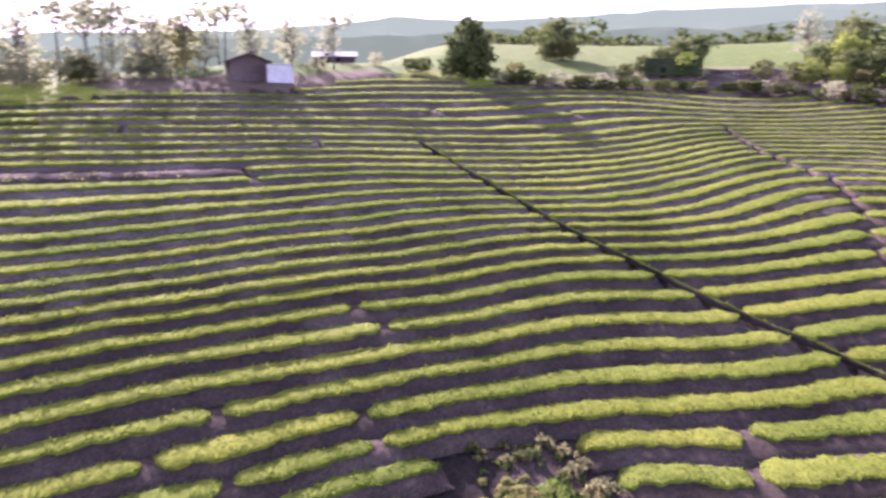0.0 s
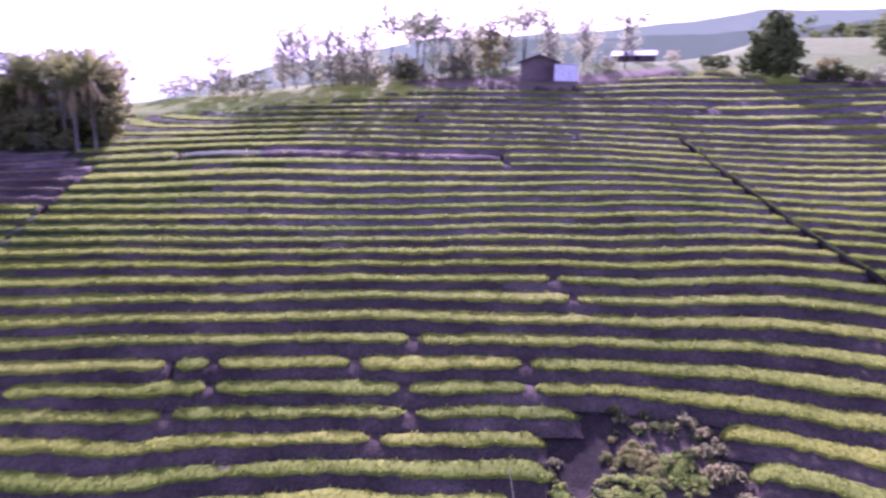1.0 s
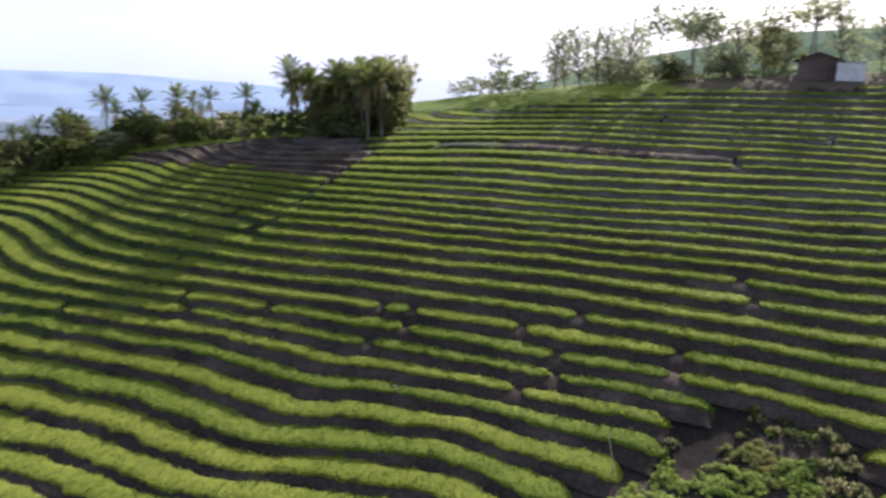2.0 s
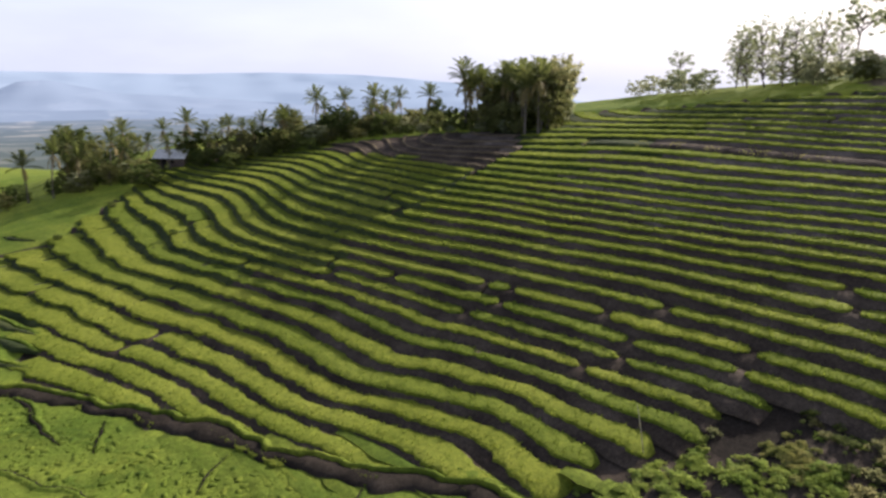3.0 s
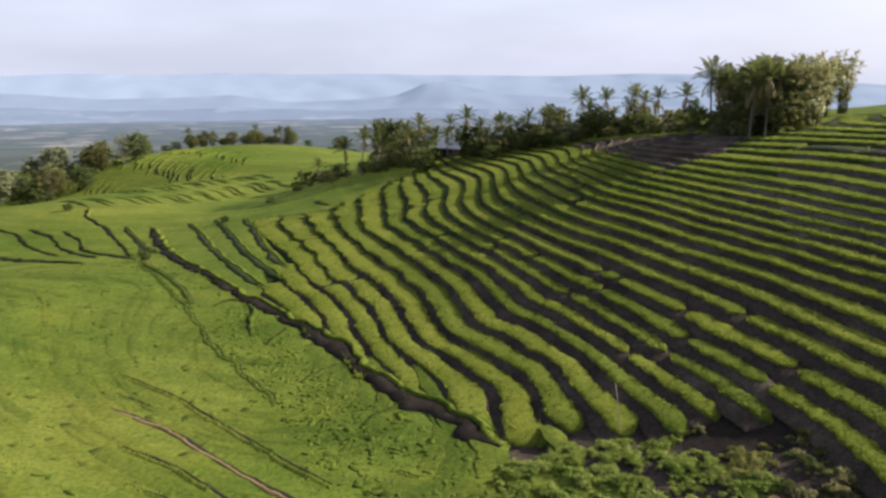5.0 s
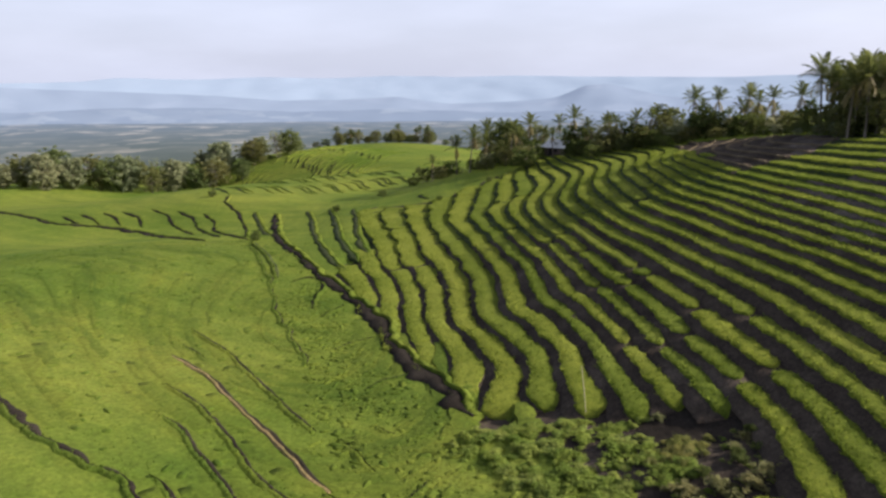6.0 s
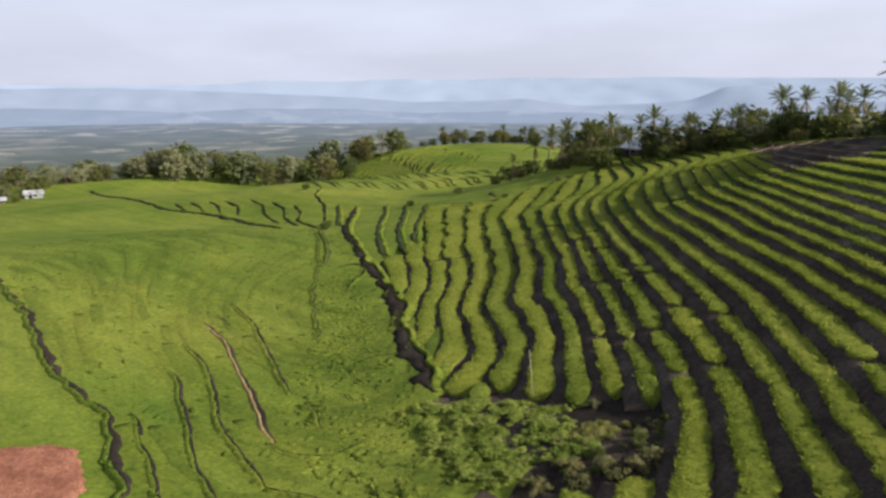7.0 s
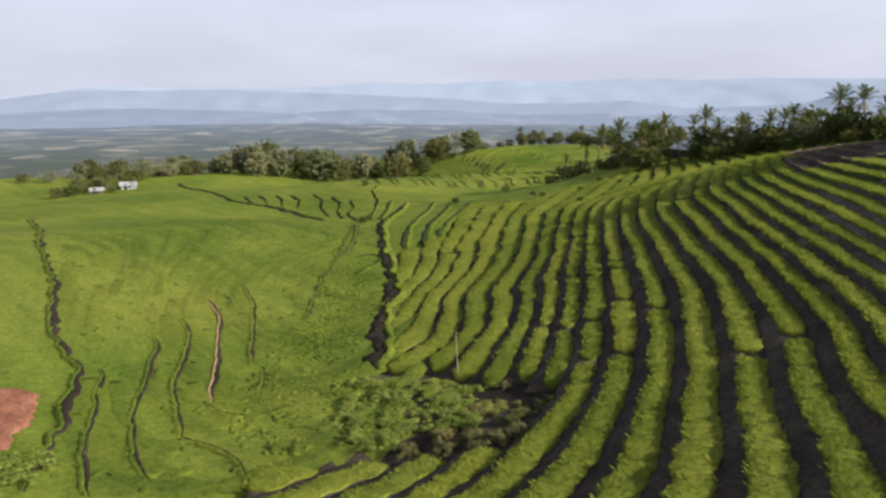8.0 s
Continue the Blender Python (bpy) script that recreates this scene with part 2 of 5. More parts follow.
# ---- the lie of the land ----
# Heights at knots 30 m apart (x from -210 m, y from -240 m), and how far the rows stray from the level lines, knots 10 m apart.
HILL_SOUTH = (
    (-20.1, -15.7, -10.9, -6.1, -3, -4.7, -7.8, -9.8, -10.3, -9.6, -8.2, -6.4, -4.5),
    (-20.6, -17.1, -13.3, -9.3, -6.2, -7.6, -9.3, -9.9, -9.4, -8, -6.1, -4, -1.9),
    (-19.8, -17.3, -14.7, -12.2, -9.6, -8.5, -8.6, -8.9, -7.9, -6, -3.6, -1.4, 0.8),
    (-16.4, -14.1, -11.9, -10.5, -7.6, -4.3, -4.8, -6.3, -5.4, -3.3, -0.8, 1.5, 3.5),
    (-10.9, -7.5, -4, -3, -1.4, -4.2, -3.9, -3.7, -2.3, 0, 2.3, 4.4, 6.2),
    (-6.4, -3.3, -1.2, -1.2, 2.3, -7.7, -3.8, -0.9, 1.1, 3.5, 5.5, 7.2, 8.7),
    (-3.1, -1.3, -2.4, -5.4, -0.8, -4, 3.5, 3.2, 4.9, 7.2, 8.5, 9.6, 11),
)
HILL_NORTH = (
    (1.7, 5.7, 10.9, 9.2, 4.5, 0.7, -0.2, 2.4, 8.3, 10.5, 10.9, 11.5, 12.9),
    (6.2, 9.9, 15.4, 15.1, 10.1, 7, -0.8, -2.2, 6.5, 10.8, 11.6, 12.8, 14.8),
    (12.7, 15.6, 18.1, 17.6, 18, 19.6, 11.9, 1.6, 1, 8.6, 11.9, 14.8, 18),
    (18.4, 20.7, 21.2, 20.7, 20.5, 21.9, 18.4, 14, 11.1, 13.2, 16.2, 19.8, 23.5),
    (21.6, 23.2, 23.6, 25.8, 27.3, 27.2, 27.3, 21.5, 17.6, 18.9, 23.4, 27.6, 30.6),
)
HILL_TOP = (
    (23, 24.7, 25.5, 28.3, 30.8, 30.6, 33.5, 28.7, 26.4, 27, 30.1, 33.9, 36.7),
    (23, 25.7, 28.6, 32.7, 35, 33.9, 35.4, 33.8, 32.7, 32.9, 34.9, 38.1, 41.1),
    (22.8, 26.3, 30.7, 35.7, 38.5, 38.7, 39.4, 38.9, 38.1, 37.8, 39.1, 41.8, 44.8),
    (23.3, 27.6, 32.7, 37.9, 41.4, 42.9, 43.6, 43.6, 42.9, 42.6, 43.5, 45.7, 48.4),
)
BEND_SOUTH = (
    (-0.17, 0.94, 1.48, 1.29, 0.68, 0.26, 0.95, 1.44, 1.47, 1.11, 0.67, 0.3, 0, -0.06, -0.01, -0.03, 0.05, 0.05, 0.05),
    (1.22, 2.92, 3.53, 2.64, 1.23, 0.44, 1.01, 1.7, 2.43, 2.21, 1.56, 0.89, 0.38, 0.13, 0.09, 0.07, 0.06, 0.06, 0.05),
    (2.11, 4.6, 4.99, 3.14, 1.92, 1.23, 0.85, 1.22, 2.21, 2.92, 2.54, 1.67, 0.86, 0.41, 0.09, 0.07, 0.07, 0.07, 0.06),
    (1.4, 2.99, 2.98, 2.55, 2.22, 1.58, 0.48, 0.82, -0.38, 1.63, 2.9, 2.4, 1.43, 0.59, 0.29, 0.09, 0.08, 0.08, 0.09),
    (0.4, 1.29, 1.88, 2.77, 2.95, 2.32, 0.54, 0.92, 0.86, -0.53, 0.14, 1.88, 1.56, 0.77, 0.29, 0.11, 0.12, 0.11, 0.11),
)
BEND_LOW = (
    (-0.11, 0.49, 1.19, 2.18, 2.5, 2.26, 1.45, 0.29, 0.6, 1.03, -1.46, 0.29, 0.7, 0.44, 0.11, 0.16, 0.17, 0.17, 0.16),
    (-0.2, 0.19, 0.78, 1.58, 1.48, 1.49, 2.67, 2.12, 0.53, 0.08, -0.02, 0.5, -0.72, -0.24, -0.44, -0.03, 0.08, 0.14, 0.22),
    (-0.21, -0.01, 0.29, 0.38, -0.53, -1.36, 0.26, 0.54, 1.9, 1, -0.3, -0.96, -0.26, -0.78, -1.4, -0.16, -0.03, 0.15, 0.19),
    (-0.11, -0.01, -0.01, -0.32, -1.14, -1.77, -0.53, -0.23, -0.27, 0.37, 1.1, -0.7, -1.01, -1.23, -1.49, -0.24, -0.22, 0.27, 0.35),
    (-0.01, -0.01, -0.12, -0.33, -0.93, -1.35, -0.69, 0.18, 0.31, -1.12, -0.75, 0.83, -0.62, -0.09, -1.08, -0.37, 1.05, 0.97, 0.73),
)
BEND_HIGH = (
    (-0.01, -0.01, -0.02, -0.22, -0.73, -1.34, -1.36, -0.38, 0.22, -0.13, -0.65, -0.95, -0.03, 0.94, 0.21, 0.36, 1.33, 1.69, 1.24),
    (-0.01, -0.01, -0.01, -0.12, -0.42, -0.94, -1.25, -0.76, -0.5, -0.79, -0.44, -0.25, -0.54, -1.15, -1.24, -0.47, 1.6, 2.75, 1.75),
    (-0.01, -0.01, -0.01, -0.02, -0.21, -0.52, -0.84, -0.86, -0.57, -1.01, -1.33, -1.59, -1.87, -2.08, -1.45, 0.11, 1.97, 2.45, 1.57),
    (-0.01, -0.01, -0.01, -0.01, -0.12, -0.22, -0.42, -0.33, -0.15, -0.26, -0.87, -1.46, -2.46, -2.97, -2.98, -1.58, 1.87, 1.61, 0.72),
)
BEND_NORTH = (
    (-0.01, -0.01, -0.01, -0.01, -0.01, -0.02, -0.12, -0.13, -0.14, -0.24, -0.65, -0.15, -1.35, -1.64, -2.44, -1.94, -0.62, -1.41, -0.99),
    (-0.01, -0.01, -0.01, -0.01, -0.01, -0.01, -0.02, -0.02, -0.12, -0.33, -0.43, 0.47, -0.43, -0.53, -0.13, -0.32, -1.92, -2.61, -1.7),
    (0, 0, -0.01, -0.01, -0.01, -0.01, -0.01, -0.02, -0.12, -0.12, 0.08, 0.88, 0.58, -0.02, 0.08, -0.02, -0.81, -1.41, -1.01),
    (0, 0, -0.01, -0.01, -0.01, -0.01, -0.01, -0.01, -0.02, 0.08, 0.38, 0.88, 0.88, 0.48, 0.38, 0.59, 0.29, -0.11, -0.01),
)
STEP_A, STEP_B = -1.292, 24.473      # row number falls by 1.29 for each metre uphill


def bump_weights(t):
    t = np.abs(t)
    return np.where(t < 1, 2 / 3 - t * t + t ** 3 / 2, np.where(t < 2, (2 - t) ** 3 / 6, 0.0))


def from_knots(table, x0, y0, h, x, y):
    table = np.array(table)
    u, v = (x - x0) / h, (y - y0) / h
    iu, iv = np.floor(u).astype(int), np.floor(v).astype(int)
    z = np.zeros_like(x)
    for dj in range(-1, 3):
        for di in range(-1, 3):
            i, j = iu + di, iv + dj
            ok = (i >= 0) & (i < table.shape[1]) & (j >= 0) & (j < table.shape[0])
            c = table[np.clip(j, 0, table.shape[0] - 1), np.clip(i, 0, table.shape[1] - 1)]
            z += np.where(ok, c * bump_weights(u - i) * bump_weights(v - j), 0)
    return z


def smooth(a, b, v):
    t = np.clip((v - a) / (b - a), 0, 1)
    return t * t * (3 - 2 * t)


def far_height(x, y):
    """The land beyond the hill: rising fields to the north, a ridge and falling ground to the south and west, then the lowland."""
    z = np.where(y > 0, 3 + 0.19 * np.minimum(y, 180) + 0.05 * np.maximum(y - 180, 0), 3 + 0.06 * y)
    z = z - 0.09 * np.maximum(-250 - y, 0) + 0.12 * np.minimum(x + 190, 0) + 0.03 * np.clip(x - 120, 0, 400)
    z = z + 6 * np.exp(-((x + 10) / 70) ** 2 - ((y + 275) / 60) ** 2) + 15 * np.exp(-((x + 278) / 80) ** 2 - ((y + 150) / 85) ** 2)
    return np.clip(z, -112, 75)


def land(x, y):
    x, y = np.asarray(x, float), np.asarray(y, float)
    near = from_knots(HILL_SOUTH + HILL_NORTH + HILL_TOP, -210, -240, 30, np.clip(x, -178, 118), np.clip(y, -208, 178))
    beyond = np.maximum(np.maximum(-165 - x, x - 105), np.maximum(-195 - y, y - 165))
    w = smooth(0, 45, beyond)
    behind = -0.5 * (x + 60) + 0.87 * (y - 96)              # metres behind the north-western tree line
    fall = 0.25 * np.sqrt(np.clip(behind, 0, 160) ** 2 + 36) - 1.5
    return near * (1 - w) + far_height(x, y) * w - fall * smooth(6, -34, x) * (behind > 0)


def row_number(x, y):
    """Counts the terraces downhill: whole numbers lie along the middles of the planted strips."""
    x, y = np.asarray(x, float), np.asarray(y, float)
    bend = from_knots(BEND_SOUTH + BEND_LOW + BEND_HIGH + BEND_NORTH, -120, -40, 10, np.clip(x, -128, 68), np.clip(y, -48, 138))
    whole = STEP_A * land(x, y) + STEP_B + bend
    winding = 0.012 + 0.03 * smooth(13, 19, whole)          # straight on the slope, winding in the hollow
    fine = winding * (np.sin(x * 0.61 + 0.35 * y) + 0.7 * np.sin(1.31 * x - 0.52 * y + 1.0))
    return whole + fine


def inside(poly, x, y):
    x, y = np.asarray(x, float), np.asarray(y, float)
    hit = np.zeros(x.shape, bool)
    for (x0, y0), (x1, y1) in zip(poly, poly[1:] + poly[:1]):
        cross = (y0 > y) != (y1 > y)
        hit ^= cross & (x < (x1 - x0) * (y - y0) / ((y1 - y0) or 1e-9) + x0)
    return hit


def line_distance(path, x, y):
    best = np.full(np.shape(x), 1e9)
    for (x0, y0), (x1, y1) in zip(path, path[1:]):
        dx, dy = x1 - x0, y1 - y0
        t = np.clip(((x - x0) * dx + (y - y0) * dy) / (dx * dx + dy * dy), 0, 1)
        best = np.minimum(best, np.hypot(x - x0 - t * dx, y - y0 - t * dy))
    return best


TERRACES = [(-38, -19), (-31, -15), (-12.6, 2.5), (-4, 13.4), (1.5, 19), (6, 27), (10.5, 33), (15, 28), (24, 28), (42, 26), (62, 42), (70, 70), (77, 98), (59, 115.5), (46, 120.5), (12, 121),
            (-8, 119), (-22, 97), (-40, 90), (-57, 79), (-66, 71), (-88, 62), (-74, 47), (-88, 38), (-100, 24), (-107, 8), (-112, -12), (-98, -15.5), (-91, -18.5), (-84, -22), (-77, -24), (-76.8, -29.5), (-77.3, -34.5), (-79, -40.5), (-64, -33.5), (-53, -26), (-46, -20.5)]
UPPER_PLOT = [(42, 122), (58, 118), (80, 110), (96, 122), (74, 138), (52, 137)]
PLOUGHED = [(-102, 20), (-88, 21), (-50.6, 33), (-56, 42), (-67, 46), (-100, 34)]
# broader bare risers here stand in for tree shade over the rows
SHADED_ROWS = [(42, 92), (40, 112), (48, 118), (66, 108), (66, 82), (52, 80)]
WEEDS = [(0.5, 19), (-1.5, 24), (0.5, 29.5), (-1.5, 33.5), (1.5, 37), (6.5, 40), (9, 37), (12, 33), (13, 28), (9, 23), (5, 19)]
LEAFY = [(0, 26), (-0.6, 30.6), (2.2, 31.6), (4.6, 32.2), (5.8, 35), (7.2, 34.6), (9, 32.5), (11.5, 31), (11, 28), (8.5, 23.5), (6, 20), (4, 19.3), (2, 23)]
DITCH = [(-3, 84.1), (3.8, 75.3), (10, 67.5), (14.8, 62.1), (19, 57.8), (24, 52.3), (27.8, 48.8), (30.7, 45), (36, 38)]
SIDE_PATH = [(41, 102), (42, 91.5), (43.9, 86), (46.2, 79.8), (44.5, 69.9), (39, 58)]
FOOT_PATH = [(-55.5, 41.7), (-52.1, 34.8), (-49.2, 29.8), (-47.2, 25.5), (-46.4, 20.8), (-44.8, 16.5), (-42.8, 12.8), (-41.8, 9.2), (-40.6, 5), (-39.8, 1.2), (-38.8, -3.3), (-36.4, -8.2), (-35, -13.6)]
BARE_ROW = -1            # this one lies fallow for a stretch
# places where a strip is broken: x, y, half length of the gap
YARD = [(-50, 92.5), (-38, 91), (-22, 97), (-9, 117), (-12, 121), (-22, 108), (-36, 101.5), (-48, 98)]
HEDGE_STRIP = [(8, 119), (46, 119), (60, 114), (78, 97), (86, 100), (66, 119), (48, 124.5), (8, 125)]
BREAKS = [(-4.4, 47.5, 0.7), (-9, 47.5, 0.5), (-6.7, 48.8, 0.7), (-18.6, 66.5, 0.5), (-49, 3.5, 0.8), (-38.6, 12.1, 0.5), (-33.4, 17.7, 0.5), (-27.9, 23.8, 0.4), (-23.7, 26.7, 0.7), (-22.3, 25.5, 0.6), (-23.1, 22.2, 0.4),
          (-15.7, 32.3, 0.6), (-11.7, 32.7, 0.9), (-10.1, 31.1, 0.6), (-4, 36.6, 0.6), (-5, 38.2, 0.6), (-10.4, 27.2, 0.5), (19.5, 39.1, 0.6), (18.4, 36.1, 0.5), (22.3, 41.1, 0.5), (29.5, 43.3, 0.6), (-13.8, 37.2, 0.9), (-25.9, 25.4, 0.5)]


# ---- mesh helpers ----
def mesh_of(name, verts, faces, *mats, slots=None, flat=False):
    me = bpy.data.meshes.new(name)
    verts, faces = np.asarray(verts, np.float32), list(faces)
    me.from_pydata([tuple(v) for v in verts.tolist()], [], faces)
    for m in mats:
        me.materials.append(m)
    if slots is not None:
        me.polygons.foreach_set("material_index", np.asarray(slots, np.int32))
    if not flat:
        me.polygons.foreach_set("use_smooth", np.ones(len(me.polygons), bool))
    me.update()
    return me


def under(name, me, parent, label=""):
    ob = new(name, me)
    ob.parent = parent
    return tagged(ob, label)


def join(*pieces):
    verts, faces = [], []
    for v, f in pieces:
        k = len(verts)
        verts.extend([tuple(p) for p in v])
        faces.extend([tuple(i + k for i in g) for g in f])
    return verts, faces


def box(cx, cy, cz, sx, sy, sz):
    v = [(cx + a * sx / 2, cy + b * sy / 2, cz + c * sz / 2) for a in (-1, 1) for b in (-1, 1) for c in (-1, 1)]
    return v, [(0, 1, 3, 2), (4, 6, 7, 5), (0, 4, 5, 1), (2, 3, 7, 6), (0, 2, 6, 4), (1, 5, 7, 3)]


def tube(path, radii, sides=7):
    """A tapered tube along a path of points."""
    verts, faces = [], []
    path = [Vector(p) for p in path]
    for k, p in enumerate(path):
        way = (path[min(k + 1, len(path) - 1)] - path[max(k - 1, 0)]).normalized()
        side = way.cross(Vector((0.31, 0.95, 0.12))).normalized()
        up = side.cross(way)
        for s in range(sides):
            a = 2 * math.pi * s / sides
            verts.append(p + (side * math.cos(a) + up * math.sin(a)) * radii[k])
    for k in range(len(path) - 1):
        for s in range(sides):
            n = (s + 1) % sides
            faces.append((k * sides + s, k * sides + n, (k + 1) * sides + n, (k + 1) * sides + s))
    faces.append(tuple(range((len(path) - 1) * sides, len(path) * sides)))
    return verts, faces


def ground_at(x, y):
    return float(land(x, y))


# ---- ground: one sheet to the horizon ----
def spread(a, b, step, reach):
    near = list(np.arange(a, b + 0.01, step))
    out, d = [], step
    at = b
    while at < reach:
        d *= 1.22
        at += d
        out.append(at)
    left = [a + b - v for v in out]
    return np.array(sorted(left) + near + out)


def weed_level(x, y):
    """How far the weedy hollow is filled: 0 at its rim and in the pit, 1 in the middle."""
    fill = np.where(inside(WEEDS, x, y), smooth(0.0, 3.0, line_distance(WEEDS + WEEDS[:1], x, y)), 0.0)
    return fill * (1 - smooth(3.6, 1.6, np.hypot(x - 1.0, y - 34.0)))


def build_ground():
    gx, gy = spread(-180, 112, 1.6, 4700), spread(-200, 182, 1.6, 4700)
    X, Y = np.meshgrid(gx, gy)
    Z = land(X, Y)
    far = np.hypot(X, Y) > 300
    Z = Z + np.where(far, 0, 0.05 * np.sin(X * 0.9 + 0.3 * Y) * np.sin(0.7 * Y))
    rows = inside(TERRACES, X, Y) | inside(UPPER_PLOT, X, Y)
    weedy = weed_level(X, Y)
    Z = Z - np.where(rows, 0.62 - 0.55 * weedy, 0.0)
    ny, nx = X.shape
    idx = np.arange(nx * ny).reshape(ny, nx)
    quads = np.stack([idx[:-1, :-1], idx[:-1, 1:], idx[1:, 1:], idx[1:, :-1]], -1).reshape(-1, 4)
    mid_x, mid_y = (X[:-1, :-1] + X[1:, 1:]).ravel() / 2, (Y[:-1, :-1] + Y[1:, 1:]).ravel() / 2
    slot = np.where(inside(TERRACES, mid_x, mid_y) | inside(UPPER_PLOT, mid_x, mid_y), 1, 0)
    slot = np.where(((mid_y > np.where(mid_x < -8, 100, 128)) & (slot == 0)) | (mid_x < -330) | (mid_y < -270) | (mid_x > 130), 2, slot)
    slot = np.where(inside(HEDGE_STRIP, mid_x, mid_y), 1, slot)
    slot = np.where(inside(YARD, mid_x, mid_y) & (slot != 1), 3, slot)
    slot = np.where(np.hypot(mid_x - 1.4, mid_y - 34.2) < 3.6, 4, slot)      # pit in the hollow, its shade put into the soil colour
    me = mesh_of("ground", np.stack([X, Y, Z], -1).reshape(-1, 3), quads.tolist(), grass_mat, soil_mat, far_mat, dry_mat, shaded_soil_mat, slots=slot)
    return tagged(new("ground", me), "green rice fields and dark soil on a long slope", "ground", kind="structure")


ground = build_ground()


# ---- distance ----
def build_lowland(name, r0, r1, z, near, far, scale, label):
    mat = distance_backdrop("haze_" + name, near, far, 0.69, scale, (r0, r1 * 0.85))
    n, m = 110, 34
    verts, faces = [], []
    for j in range(m):
        r = r0 * (r1 / r0) ** (j / (m - 1))
        for i in range(n + 1):
            a = radians(60 + 150 * i / n)
            verts.append((-r * math.sin(a), r * math.cos(a), z + 5 * noise.noise((r * 0.003, a * 6, 1.0)) + 9 * noise.noise((r * 0.0011, a * 3, 4.0))))
    for j in range(m - 1):
        for i in range(n):
            k = j * (n + 1) + i
            faces.append((k, k + 1, k + n + 2, k + n + 1))
    return tagged(new(name, mesh_of(name, verts, faces, mat)), label, "lowland", kind="structure")


def build_mountains(name, radius, heights, low, high, seed, rough):
    """A far range: crest heights by bearing (degrees west of north)."""
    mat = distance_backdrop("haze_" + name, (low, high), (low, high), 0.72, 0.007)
    n, m = 220, 9
    a0, a1 = heights[0][0], heights[-1][0]
    verts, faces = [], []
    for i in range(n + 1):
        a = a0 + (a1 - a0) * i / n
        h = np.interp(a, [p[0] for p in heights], [p[1] for p in heights])
        h += rough * noise.fractal((a * 0.16, seed, 0.0), 1.0, 2.0, 6)
        for j in range(m + 1):
            s = j / m
            r = radius + 380 * (s - 0.5) + 50 * noise.noise((a * 0.4, s * 4, seed))
            z = -115 + (h + 115) * (s ** 0.8) + rough * 0.25 * noise.noise((a * 0.9, s * 5, seed + 3)) * s * (1 - s) * 4
            b = radians(a)
            verts.append((-r * math.sin(b), r * math.cos(b), z))
    for i in range(n):
        for j in range(m):
            k = i * (m + 1) + j
            faces.append((k, k + 1, k + m + 2, k + m + 1))
    return tagged(new(name, mesh_of(name, verts, faces, mat)), "low blue mountain range with haze put into its colour", "mountains", kind="structure")


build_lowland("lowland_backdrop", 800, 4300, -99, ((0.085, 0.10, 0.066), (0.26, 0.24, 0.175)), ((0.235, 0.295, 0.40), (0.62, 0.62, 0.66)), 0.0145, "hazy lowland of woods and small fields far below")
FAR_CREST = [(58, -115), (66, 20), (69, 43), (75.5, 85), (81, 112), (86, 122), (93, 108), (102, 114), (108, 121), (115, 117), (120, 121), (124.5, 106), (130, 114), (134, 96), (138, 95), (141, 99), (143.5, 77), (148, 66), (156, 63), (161, 68), (163, 54), (165, 14), (168, -1), (180, -20), (200, -30)]
MID_CREST = [(76, -115), (86, -50), (93, -17), (97.5, 2), (100.6, 37), (102.2, 62), (104.2, 49), (106.6, -14), (110, -33), (115, -42), (119.6, -5), (124.3, -21), (129, -24), (133.5, -2), (138.5, 14), (142, 21), (147, 40), (156, 43), (163, 41), (167.7, -3), (180, -30), (200, -40)]
LOW_CREST = [(86, -115), (96, -70), (106, -62), (112, -74), (121, -58), (128, -72), (134, -52), (140, -46), (148, -60), (155, -42), (163, -40), (172, -66), (200, -70)]
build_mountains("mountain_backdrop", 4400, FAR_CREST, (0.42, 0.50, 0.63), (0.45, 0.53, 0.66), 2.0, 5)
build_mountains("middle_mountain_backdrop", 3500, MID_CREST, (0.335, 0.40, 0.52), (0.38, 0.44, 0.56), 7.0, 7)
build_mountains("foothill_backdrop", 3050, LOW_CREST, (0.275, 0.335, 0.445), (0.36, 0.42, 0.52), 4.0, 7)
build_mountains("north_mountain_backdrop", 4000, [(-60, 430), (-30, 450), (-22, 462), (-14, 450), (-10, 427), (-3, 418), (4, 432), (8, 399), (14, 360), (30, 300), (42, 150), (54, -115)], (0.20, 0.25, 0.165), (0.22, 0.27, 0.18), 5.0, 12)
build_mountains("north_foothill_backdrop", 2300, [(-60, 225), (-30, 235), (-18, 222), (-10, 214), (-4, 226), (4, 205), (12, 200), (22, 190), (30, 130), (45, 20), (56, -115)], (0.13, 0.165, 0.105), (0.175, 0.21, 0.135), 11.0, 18)


